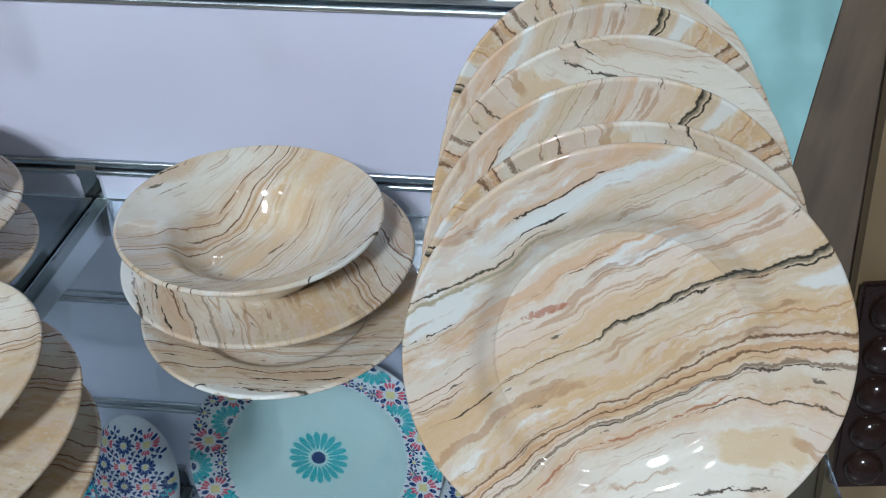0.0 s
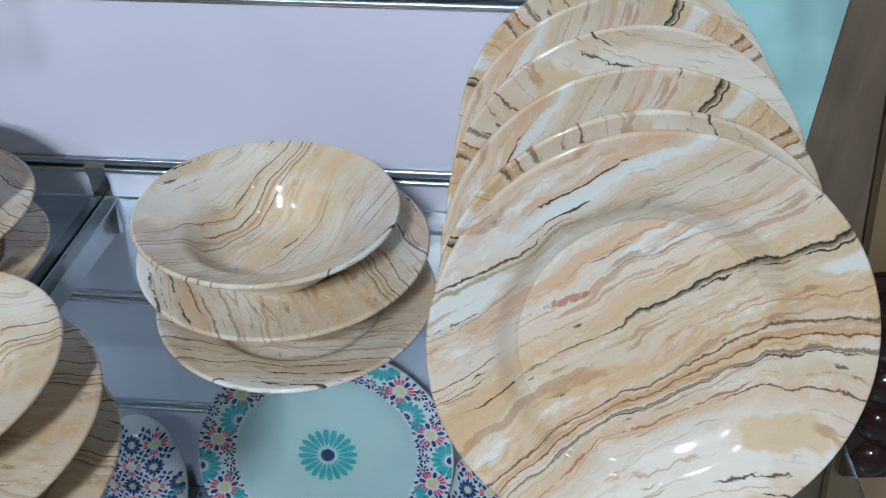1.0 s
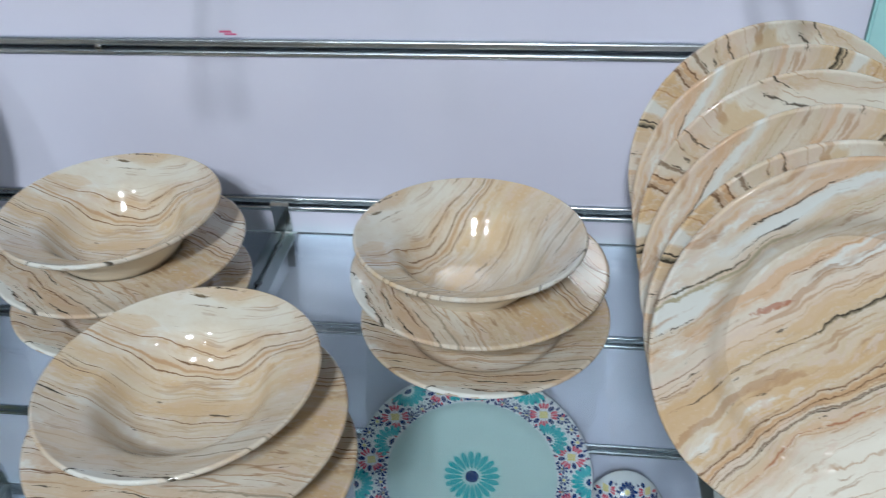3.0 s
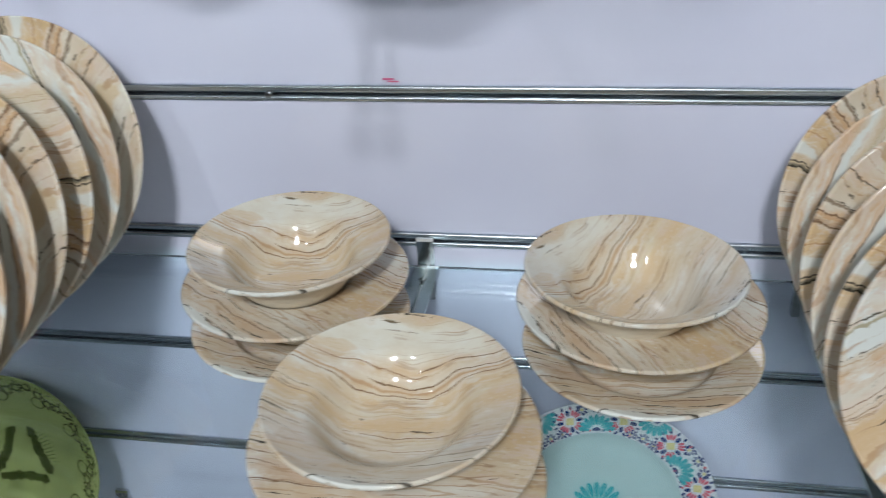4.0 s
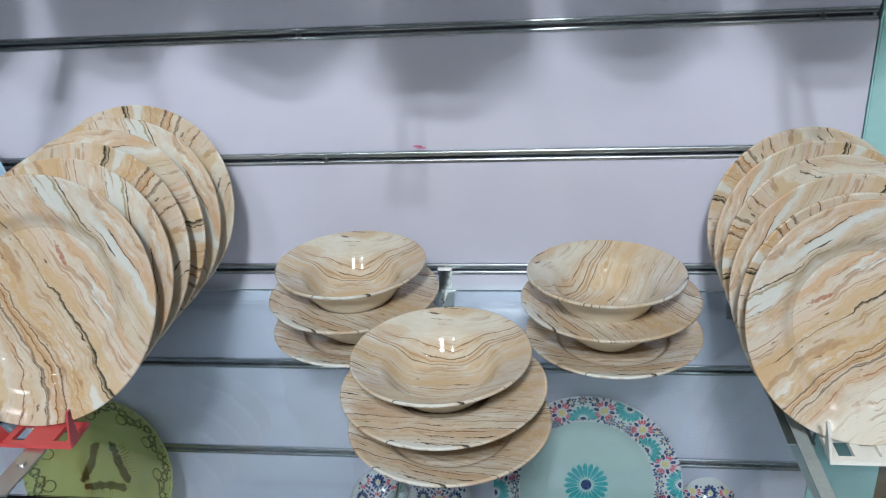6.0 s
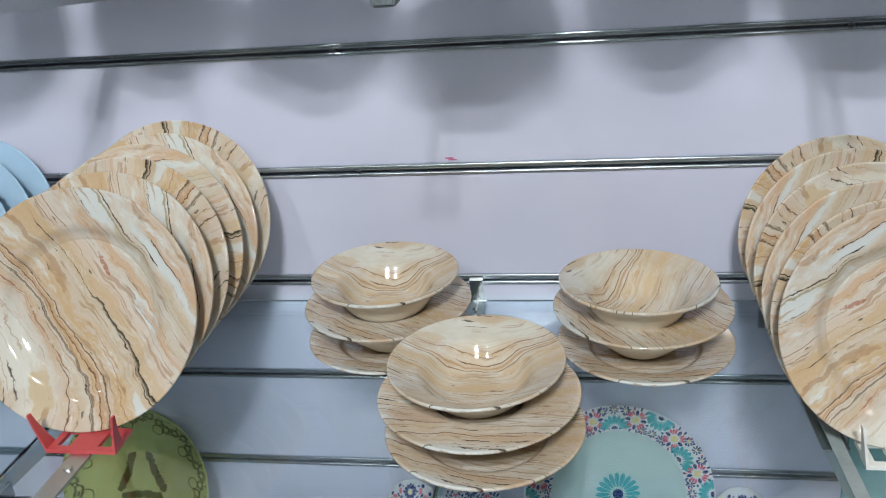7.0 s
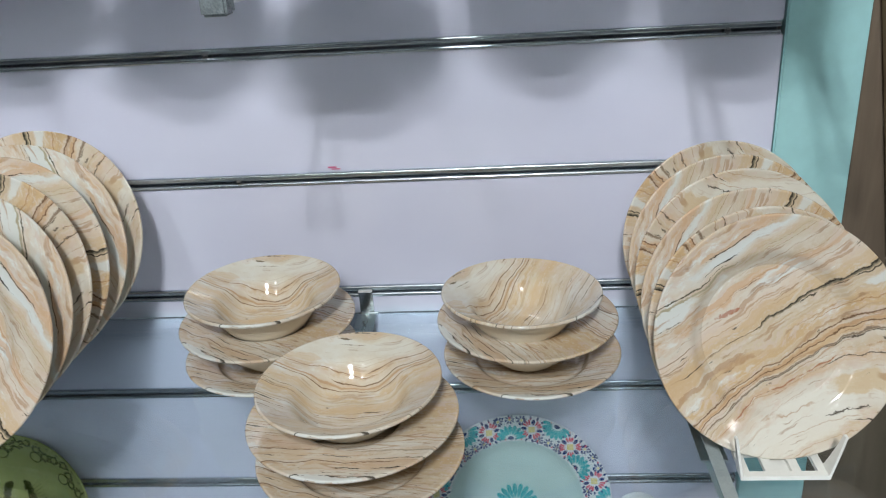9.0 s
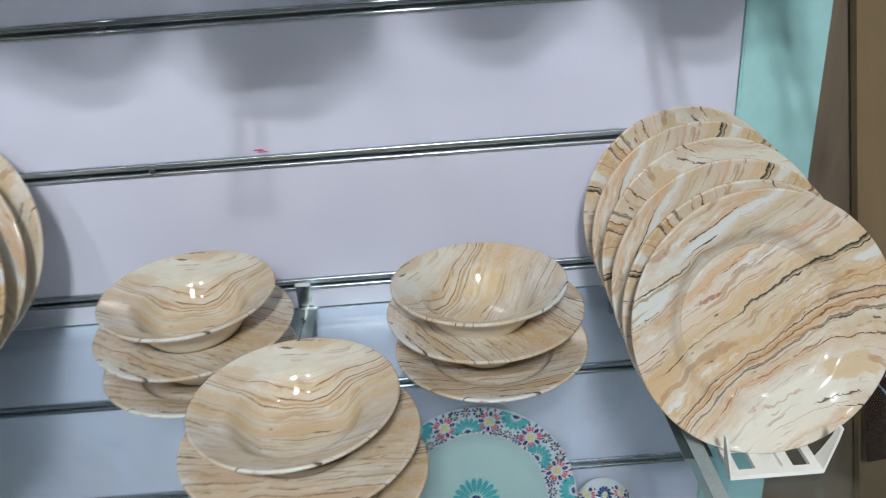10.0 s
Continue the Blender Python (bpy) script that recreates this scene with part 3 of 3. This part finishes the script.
SOUP_TOP = [(0.0, 0.0), (0.36, 0.0), (0.42, 0.0020), (0.47, 0.0092), (0.52, 0.0124), (0.62, 0.0138), (0.80, 0.0153), (0.92, 0.0165), (0.985, 0.0174)]
BOWL_TOP = [(0.0, 0.0), (0.25, 0.0006), (0.40, 0.0036), (0.49, 0.0098), (0.56, 0.0188), (0.62, 0.0275), (0.68, 0.0333), (0.76, 0.0374), (0.86, 0.0420), (0.95, 0.0466), (0.985, 0.0486)]


def ware(R, top, material, foot, foot_h, flare=0.0, belly=0.0):
    pts, under, base = dish_profile(R - 0.0021, top, 0.0042, foot, foot_h, flare, belly)
    return as_mesh("ware", spun(pts, 112, under), material, CREAM, smooth=True), top[-1][1], base


FLAT_TOP_Z = SHELF + 0.0072  # inner floor of the flat plate
DINNER, DINNER_H, _ = ware(0.1487, PLATE_TOP, MARBLE_DINNER, 0.55, 0.003)
PLATE, PLATE_H, _ = ware(0.1283, PLATE_TOP, MARBLE_PLATE, 0.55, 0.003)
FLAT, _, FLAT_B = ware(0.1128, FLAT_TOP, MARBLE_FLAT, 0.52, 0.003)
SOUP, SOUP_H, SOUP_B = ware(0.1135, SOUP_TOP, MARBLE_SOUP, 0.22, 1.2415 - 0.0174 - 0.0042 - FLAT_TOP_Z, 0.050)
BOWL, BOWL_H, BOWL_B = ware(0.0990, BOWL_TOP, MARBLE_BOWL, 0.35, 0.0042, 0.0, 0.70)


def lay(mesh, name, label, group, m):
    ob = tagged(new(name, mesh), label, "bowl" if "bowl" in name else "plate", group)
    ob.matrix_basis = m
    return ob


def rim_pose(c, tilt, yaw, spin, height):
    """The pose that puts the rim's circle at c: tilt 90 stands the plate up facing the shop, less leans it back."""
    m = Matrix.Translation(c) @ pose(0, 0, 0, tilt, 0, 0) @ pose(0, 0, 0, 0, yaw, 0) @ pose(0, 0, 0, 0, 0, spin)
    return m @ Matrix.Translation((0, 0, -height))


RIGHT = [((0.468, -0.069, 1.2955), 125), ((0.4674, -0.124, 1.2947), 40), ((0.467, -0.178, 1.2945), 150), ((0.4665, -0.2265, 1.2885), 33), ((0.466, -0.275, 1.2850), 122)]
for c, spin in RIGHT:
    lay(PLATE, "dinner_plate", "cream and tan onyx-print melamine plate standing in a white plate rack", "plates in the white rack", rim_pose(c, 75.9, 4.5, spin, PLATE_H))
lay(PLATE, "dinner_plate", "front onyx-print melamine plate with a dark vein in the white rack", "plates in the white rack", rim_pose((0.4655, -0.321, 1.2942), 69.0, 1.0, 0, PLATE_H))
LEFT = [((-0.4364, -0.090, 1.3342), 58), ((-0.4402, -0.134, 1.3283), -92), ((-0.4439, -0.180, 1.3262), -27), ((-0.4476, -0.2225, 1.3214), 38), ((-0.4514, -0.266, 1.3158), -112)]
for c, spin in LEFT:
    lay(DINNER, "dinner_plate", "large onyx-print melamine dinner plate standing in a red plate rack", "plates in the red rack", rim_pose(c, 64.8, 0.6, spin, DINNER_H))
lay(DINNER, "dinner_plate", "front large onyx-print dinner plate held by red plastic prongs", "plates in the red rack", rim_pose((-0.4551, -0.3168, 1.3124), 67.0, 4.3, -87, DINNER_H))

FLAT_Z = SHELF - FLAT_B


def stack(x, y, group, spins, rims, tops):
    """A flat plate, a soup plate and a bowl; rims: the heights of the two upper rims."""
    soup_k = (rims[0] - FLAT_Z) / (SOUP_H - SOUP_B)
    soup_z = FLAT_Z - soup_k * SOUP_B
    bowl_k = (rims[1] - soup_z) / (BOWL_H - BOWL_B)
    bowl_z = soup_z - bowl_k * BOWL_B
    lay(FLAT, "side_plate", "flat onyx-print melamine plate at the bottom of a stack on glass", group, pose(x[0], y[0], FLAT_Z, 0, 0, spins[0]))
    lay(SOUP, "soup_plate", "onyx-print melamine soup plate with cream underside in a stack", group, pose(x[1], y[1], soup_z, 0, 0, spins[1]) @ Matrix.Diagonal((1, 1, soup_k, 1)))
    lay(BOWL, "bowl", "shallow onyx-print melamine bowl on top of a stack", group, pose(x[2], y[2], bowl_z, tops[0], tops[1], spins[2]) @ Matrix.Diagonal((1, 1, bowl_k, 1)))


stack((0.219, 0.214, 0.207), (-0.163, -0.161, -0.172), "stack beside the white rack", (0, -60, 58), (1.2415, 1.2815), (0, 1.5))
stack((-0.119, -0.117, -0.117), (-0.147, -0.150, -0.152), "stack beside the red rack", (-12, -35, 4), (1.2425, 1.2850), (1, 0))
stack((0.030, 0.025, 0.024), (-0.358, -0.353, -0.347), "stack at the shelf's front edge", (-18, -3, -2), (1.2345, 1.2715), (0.8, -1))
for x, y in ((-0.58, -0.29), (-0.365, -0.255), (-0.165, -0.295), (0.035, -0.335), (0.240, -0.28), (0.445, -0.30)):
    lay(BOWL, "bowl", "onyx-print melamine bowl standing on the upper glass shelf", "bowls on the upper shelf", pose(x, y, UPPER - BOWL_B, 0, 0, 40))
    lay(BOWL, "bowl", "onyx-print melamine bowl nested in another on the upper shelf", "bowls on the upper shelf", pose(x, y, UPPER - BOWL_B + 0.0135, 0, 0, 75))
    lay(BOWL, "bowl", "topmost onyx-print melamine bowl nested on the upper shelf", "bowls on the upper shelf", pose(x, y, UPPER - BOWL_B + 0.027, 0, 0, 10))


# ---- plate racks ----
def rack(x, ys, base, tilt, material, colour, width=0.042, long=0.0):
    """A bar on the glass with a pronged cradle for every plate."""
    ob = thing("plate_rack", colour + " plate rack on the glass shelf", "plate rack")
    y0, y1 = min(ys), max(ys)
    part("bar", box(x - 0.013, x + 0.013, y0 - 0.012 - long, y1 + 0.02, SHELF + 0.0004, SHELF + 0.0034, 0.0008), STEEL if long else material, ob, "flat steel bar" if long else "")
    if long:
        part("bolt", rod(bmesh.new(), (x, y0 - long * 0.55, SHELF + 0.003), (x, y0 - long * 0.55, SHELF + 0.006), 0.005), SCREW, ob, "round-headed bolt")
    for y in ys:
        half = width if y == y0 else 0.020
        bm = bmesh.new()
        # floor of the cradle with two windows and a hole, prongs rising at the sides
        z = SHELF + 0.0036
        gx = [x + half * a for a in (-1, -0.8, -0.42, -0.2, 0.2, 0.42, 0.8, 1)]
        gy = [y - 0.020, y - 0.012, y + 0.016, y + 0.024]
        grid = [[bm.verts.new((a, b, z)) for b in gy] for a in gx]
        cells = [bm.faces.new((grid[i][j], grid[i + 1][j], grid[i + 1][j + 1], grid[i][j + 1])) for i in range(7) for j in range(3) if not (j == 1 and i in ((1, 5) if long else (1, 3, 5)))]
        up = bmesh.ops.extrude_face_region(bm, geom=cells)
        bmesh.ops.translate(bm, verts=[v for v in up["geom"] if isinstance(v, bmesh.types.BMVert)], vec=(0, 0, 0.005))
        cradle = part("cradle", bm, material, ob)
        for s in (-1, 1):
            if y != y0:
                continue
            prong = bmesh.new()
            quads = []
            for h, wide, yy in ((0.0, 0.020, 0.0), (0.018, 0.014, -0.004), (0.040, 0.008, -0.008), (0.052, 0.0055, -0.009)):
                cx = x + s * (half + 0.010 * h / 0.052)
                quads.append([prong.verts.new((cx + dx, y + yy - 0.010 + dy, z + h)) for dx, dy in ((-0.0014, -wide / 2), (0.0014, -wide / 2), (0.0014, wide / 2), (-0.0014, wide / 2))])
            for q, r in zip(quads, quads[1:]):
                for i in range(4):
                    prong.faces.new((q[i], q[(i + 1) % 4], r[(i + 1) % 4], r[i]))
            prong.faces.new(quads[0][::-1]), prong.faces.new(quads[-1])
            part("prong", prong, material, cradle)
    return ob


rack(0.462, [-0.372 + 0.049 * i for i in range(6)], 1.17, 75, WHITE, "white plastic")
rack(-0.436, [-0.385 + 0.045 * i for i in range(6)], 1.17, 65, RED, "red plastic and steel", long=0.085)


# ---- printed ware on the shelf below ----
def print_on(surface, shapes, lift=0.0005, tall=1.0):
    """Flat printed shapes, given as (x, y) outlines, laid on a dish whose height is surface(r)."""
    bm = bmesh.new()
    for outline in shapes:
        cx = sum(p[0] for p in outline) / len(outline)
        cy = sum(p[1] for p in outline) / len(outline)
        mid = bm.verts.new((cx, cy, surface(math.hypot(cx, cy / tall)) + lift))
        ring = [bm.verts.new((x, y, surface(math.hypot(x, y / tall)) + lift)) for x, y in outline]
        for i in range(len(ring)):
            bm.faces.new((mid, ring[i], ring[(i + 1) % len(ring)]))
    return bm


def petal(cx, cy, angle, r0, r1, wide, tip=0.5, seg=12):
    """A drop-shaped petal from r0 to r1 along the angle out of (cx, cy)."""
    ca, sa = math.cos(angle), math.sin(angle)
    out = []
    for i in range(seg):
        a = 2 * math.pi * i / seg
        along = (1 - math.cos(a)) / 2
        side = math.sin(a) * wide * (0.55 + tip * along) / (0.55 + tip * 0.5) / 2
        s = r0 + (r1 - r0) * along
        out.append((cx + ca * s - sa * side, cy + sa * s + ca * side))
    return out


def disc(cx, cy, r, seg=14, wave=0.0):
    return [(cx + r * (1 + wave * (i % 2)) * math.cos(2 * math.pi * i / seg), cy + r * (1 + wave * (i % 2)) * math.sin(2 * math.pi * i / seg)) for i in range(seg)]


def star_motif(out, cx, cy, s, turn):
    """Yellow square flower with navy ovals and coral tulips round it."""
    out["yellow"].append(disc(cx, cy, s * 0.24, 8, 0.40))
    for i in range(4):
        a = turn + math.pi / 2 * i
        out["navy"].append(petal(cx, cy, a + math.pi / 4, s * 0.38, s * 0.82, s * 0.27, 0.0, 10))
        for d in (-0.30, 0.0, 0.30):
            out["coral"].append(petal(cx, cy, a + d, s * 0.40, s * 0.84, s * 0.17, 0.6, 8))
        out["navy"].append(petal(cx, cy, a, s * 0.86, s * 1.10, s * 0.20, 0.0, 8))
        for d in (-0.28, 0.28):
            out["navy"].append(petal(cx, cy, a + math.pi / 4 + d, s * 0.86, s * 1.10, s * 0.16, 0.0, 8))


def daisy_motif(out, cx, cy, s, turn, n=10):
    out["yellow"].append(disc(cx, cy, s * 0.26, 10))
    for i in range(n):
        out["navy"].append(petal(cx, cy, turn + 2 * math.pi * i / n, s * 0.30, s * 0.95, s * 0.34, 0.7, 8))


def fan_motif(out, cx, cy, s, facing, n=9):
    """Half a teal rosette with a navy heart."""
    out["navy"].append([(cx, cy)] + [(cx + s * 0.22 * math.cos(facing + a), cy + s * 0.22 * math.sin(facing + a)) for a in np.linspace(-1.5, 1.5, 9)])
    for i in range(n):
        a = facing + (-1.42 + 2.84 * i / (n - 1))
        out["teal"].append(petal(cx, cy, a, s * 0.32, s * 1.0, s * 0.24, 0.9, 9))


def surface_of(R, top):
    pts = smooth_profile([(r * R, z) for r, z in top])
    rs, zs = [p[0] for p in pts], [p[1] for p in pts]
    return lambda r: float(np.interp(r, rs, zs))


INKS = {"teal": TEAL, "navy": NAVY, "coral": CORAL, "yellow": YELLOW}
MOTIF_R = 0.148
SERVE_TOP = [(0.0, 0.0), (0.40, 0.0), (0.58, 0.0006), (0.66, 0.004), (0.71, 0.0085), (0.80, 0.0115), (0.92, 0.0150), (0.985, 0.0165)]


def tile_plate(c, tilt, yaw, spin):
    """The large plate with the tile-pattern rim and the teal rosette."""
    pts, under, base = dish_profile(MOTIF_R - 0.0016, SERVE_TOP, 0.0045, 0.55, 0.003)
    ob = thing("serving_plate", "pale mint plate with teal rosette and tile-pattern rim", "plate")
    bm = spun(pts, 128, under)
    for f in bm.faces:
        mid = f.calc_center_median()
        if f.material_index == 0 and math.hypot(mid.x, mid.y) > 0.705 * MOTIF_R:
            f.material_index = 1
    dish = part("dish", bm, (PALE_MINT, CHINA), ob, smooth=True)
    R = MOTIF_R
    ink = {k: [] for k in INKS}
    for i in range(6):
        a = math.pi / 3 * i
        fan_motif(ink, 0.725 * R * math.cos(a), 0.725 * R * math.sin(a), 0.160 * R, a)
        b = a + math.pi / 6
        fan_motif(ink, 0.968 * R * math.cos(b), 0.968 * R * math.sin(b), 0.158 * R, b + math.pi)
        for at, d, r, size in ((a, 0.0, 0.945, 0.055), (a, 0.13, 0.935, 0.058), (a, -0.13, 0.935, 0.058), (b, 0.0, 0.755, 0.052), (b, 0.14, 0.752, 0.055), (b, -0.14, 0.752, 0.055)):
            daisy_motif(ink, r * R * math.cos(at + d), r * R * math.sin(at + d), size * R, 0.2 + at, 8)
    for i in range(12):
        a = math.pi / 6 * (i + 0.5)
        star_motif(ink, 0.845 * R * math.cos(a), 0.845 * R * math.sin(a), 0.135 * R, a + math.pi / 4)
    for i in range(84):
        a = 2 * math.pi * i / 84
        ink["coral" if i % 3 == 0 else "navy"].append(petal(0.972 * R * math.cos(a), 0.972 * R * math.sin(a), a + math.pi, -0.006 * R, 0.024 * R, 0.022 * R, 0.2, 7))
        ink["coral" if i % 3 == 1 else "navy"].append(petal(0.722 * R * math.cos(a), 0.722 * R * math.sin(a), a, -0.006 * R, 0.022 * R, 0.018 * R, 0.2, 7))
    rosette = {"teal": [petal(0, 0, 2 * math.pi * i / 20, 0.075 * R, 0.235 * R, 0.046 * R, 0.9, 12) for i in range(20)], "navy": [disc(0, 0, 0.052 * R, 36, 0.14)]}
    surf = surface_of(MOTIF_R - 0.0016, SERVE_TOP)
    for k, shapes in ink.items():
        part(k + "_rim_print", print_on(surf, shapes), INKS[k], dish)["kind"] = "stuff"
    for k, shapes in rosette.items():
        part(k + "_rosette", print_on(surf, shapes), INKS[k], dish)["kind"] = "stuff"
    ob.matrix_basis = rim_pose(c, tilt, yaw, spin, SERVE_TOP[-1][1])
    return ob


tile_plate((0.195, -0.074, 0.854), 71.6, 3.7, 93)


def tile_bowl(x, tilt, yaw, spin, tall, R=0.055):
    """An oval dish printed all over that leans on the wall with its back to the shop."""
    c = (x, -0.012 - R * tall * math.cos(math.radians(tilt)) - 0.02, LOWER + 0.001 + R * tall * math.sin(math.radians(tilt)))
    dome = [(0.0, 0.030), (0.30, 0.0293), (0.55, 0.0262), (0.75, 0.0205), (0.90, 0.0120), (0.985, 0.002)]
    pts, under, base = dish_profile(R - 0.0016, dome, 0.004, 0.2, 0.0)
    ob = thing("oval_dish", "oval dish with an all-over blue and coral tile pattern", "dish", "tile-pattern dishes")
    shell = spun(smooth_profile([(r * R, z) for r, z in dome]) + [(R, 0.0), (R * 0.97, -0.001), (R * 0.9, 0.008), (R * 0.5, 0.021), (0.0, 0.026)], 72)
    bmesh.ops.scale(shell, vec=(1, tall, 1), verts=shell.verts[:])
    shell = part("shell", shell, CHINA, ob, smooth=True)
    ink = {k: [] for k in INKS}
    step = 0.46 * R
    for i in range(-3, 4):
        for j in range(-5, 6):
            x, y = i * step, (j + 0.35) * step
            if math.hypot(x, y / tall) < 0.95 * R:
                star_motif(ink, x, y, step * 0.56, 0.0) if (i + j) % 2 else daisy_motif(ink, x, y, step * 0.46, 0.1, 12)
            x, y = x + step / 2, y + step / 2
            if math.hypot(x, y / tall) < 0.92 * R:
                for k in range(4):
                    ink["navy"].append(petal(x, y, math.pi / 2 * k + 0.4, step * 0.05, step * 0.26, step * 0.14, 0.6, 8))
    for side in (-1, 1):
        fan_motif(ink, side * 0.97 * R, -0.25 * R, 0.36 * R, math.pi if side > 0 else 0.0, 9)
    surf = surface_of(R, dome)
    for k, shapes in ink.items():
        shapes = [o for o in shapes if max(math.hypot(a, b / tall) for a, b in o) < 0.985 * R]
        part(k + "_print", print_on(surf, shapes, 0.0006, tall), INKS[k], shell)["kind"] = "stuff"
    ob.matrix_basis = Matrix.Translation(c) @ pose(0, 0, 0, tilt, yaw, 0) @ pose(0, 0, 0, 0, 0, spin)
    return ob


for x, spin, tall in ((-0.038, 0, 1.60), (0.383, 0, 1.42), (-0.140, 0, 1.36)):
    tile_bowl(x, 70, 0, spin, tall)


def green_plate(c, tilt, yaw, R=0.136):
    top = [(0.0, 0.0), (0.30, 0.001), (0.50, 0.004), (0.68, 0.011), (0.84, 0.021), (0.94, 0.028), (0.985, 0.031)]
    pts, under, base = dish_profile(R - 0.0016, top, 0.0045, 0.45, 0.003)
    ob = thing("green_dish", "olive green dish with moss green leaf sprigs leaning on the wall", "plate")
    dish = part("dish", spun(pts, 112, under), (GREEN, GREEN), ob, smooth=True)
    rng = random.Random(7)
    surf = surface_of(R - 0.0016, top)
    sprigs = []
    for base_angle in (22, 158, 270):
        a = math.radians(base_angle)
        cx, cy = 0.030 * math.cos(a), 0.032 * math.sin(a)
        t = a + math.pi / 2
        for i in range(16):
            s = (i / 15 - 0.5) * 0.064
            b = -0.003 * (1 - (2 * i / 15 - 1) ** 2)
            x, y = cx + s * math.cos(t) + b * math.cos(a), cy + s * math.sin(t) + b * math.sin(a)
            for _ in range(2):
                sprigs.append(petal(x, y, rng.uniform(0, 6.28), -0.007, 0.009, 0.0085, 0.4, 7))
        for i in range(11):
            s = (i / 10 - 0.5) * 0.048
            x, y = cx + s * math.cos(t), cy + s * math.sin(t)
            sprigs.append(petal(x, y, a + 0.5 * (i / 10 - 0.5), 0.002, 0.024, 0.0009, 0.0, 6))
    part("leaf_sprigs", print_on(surf, sprigs), MOSS, dish)["kind"] = "stuff"
    border = []
    for i in range(44):
        a = 2 * math.pi * i / 44
        r = 0.86 * R + 0.05 * R * math.sin(a * 11)
        x, y = r * math.cos(a), r * math.sin(a)
        for k in range(9):
            border.append(petal(x, y, a + 2 * math.pi * k / 9, 0.0035, 0.0035 + rng.uniform(0.004, 0.009), 0.0042, 0.3, 7))
        if i % 4 == 0:
            for k in range(14):
                b = 2 * math.pi * k / 14
                px, py = 0.74 * R * math.cos(a) + 0.0095 * math.cos(b), 0.74 * R * math.sin(a) + 0.0095 * math.sin(b)
                border.append(petal(px, py, b + 1.5, -0.002, 0.003, 0.0026, 0.2, 6))
        border.append(petal(0.955 * R * math.cos(a), 0.955 * R * math.sin(a), a + rng.uniform(0.5, 2.5), -0.004, 0.004, 0.0024, 0.3, 7))
    border = [o for o in border if max(math.hypot(x, y) for x, y in o) < 0.98 * R]
    part("leaf_border", print_on(surf, border), MOSS, dish)["kind"] = "stuff"
    ob.matrix_basis = rim_pose(c, tilt, yaw, 0, top[-1][1])
    return ob


green_plate((-0.617, -0.075, 0.846), 72, 0)

# ---- pale blue plates in the next rack ----
BLUE_PTS, BLUE_U, _ = dish_profile(0.147, PLATE_TOP, 0.0042, 0.55, 0.003)
BLUE_MESH = as_mesh("ware", spun(BLUE_PTS, 96, BLUE_U), BLUE, CHINA, smooth=True)
for i in range(3):
    lay(BLUE_MESH, "dinner_plate", "pale blue glazed dinner plate standing in a rack", "pale blue plates", rim_pose((-0.765 - 0.004 * i, -0.085 - 0.047 * i, 1.320 - 0.003 * i), 66, 0, 0, PLATE_H))
rack(-0.765, [-0.245 + 0.047 * i for i in range(4)], 1.17, 65, WHITE, "second white plastic")


# ---- ceiling fixtures ----
def ceiling_fixture(x, y, k):
    ob = thing("ceiling_light", "white round ceiling spot light", "ceiling light", "ceiling lights")
    ring = spun([(0.085 * k, -0.002), (0.105 * k, -0.002), (0.108 * k, -0.012), (0.100 * k, -0.032), (0.090 * k, -0.032), (0.085 * k, -0.002)], 40)
    bmesh.ops.translate(ring, verts=ring.verts[:], vec=(x, y, CEIL))
    part("ring", ring, WHITE, ob, smooth=True)


for x, y in SPOTS:
    ceiling_fixture(x, y, 0.56)
for x, y in PANELS + [SIDE]:
    ceiling_fixture(x, y, 1.0)

# ---- floor tiles ----
bm = box(-0.298, 0.298, -0.298, 0.298, 0.0, 0.006, 0.002)
TILE_MESH = as_mesh("tile", bm, TILE)
for i in range(13):
    for j in range(10):
        t = new("tile", TILE_MESH)
        t.parent = floor
        t.location = (-3.65 + 0.6 * i, -5.65 + 0.6 * j, 0.0005)
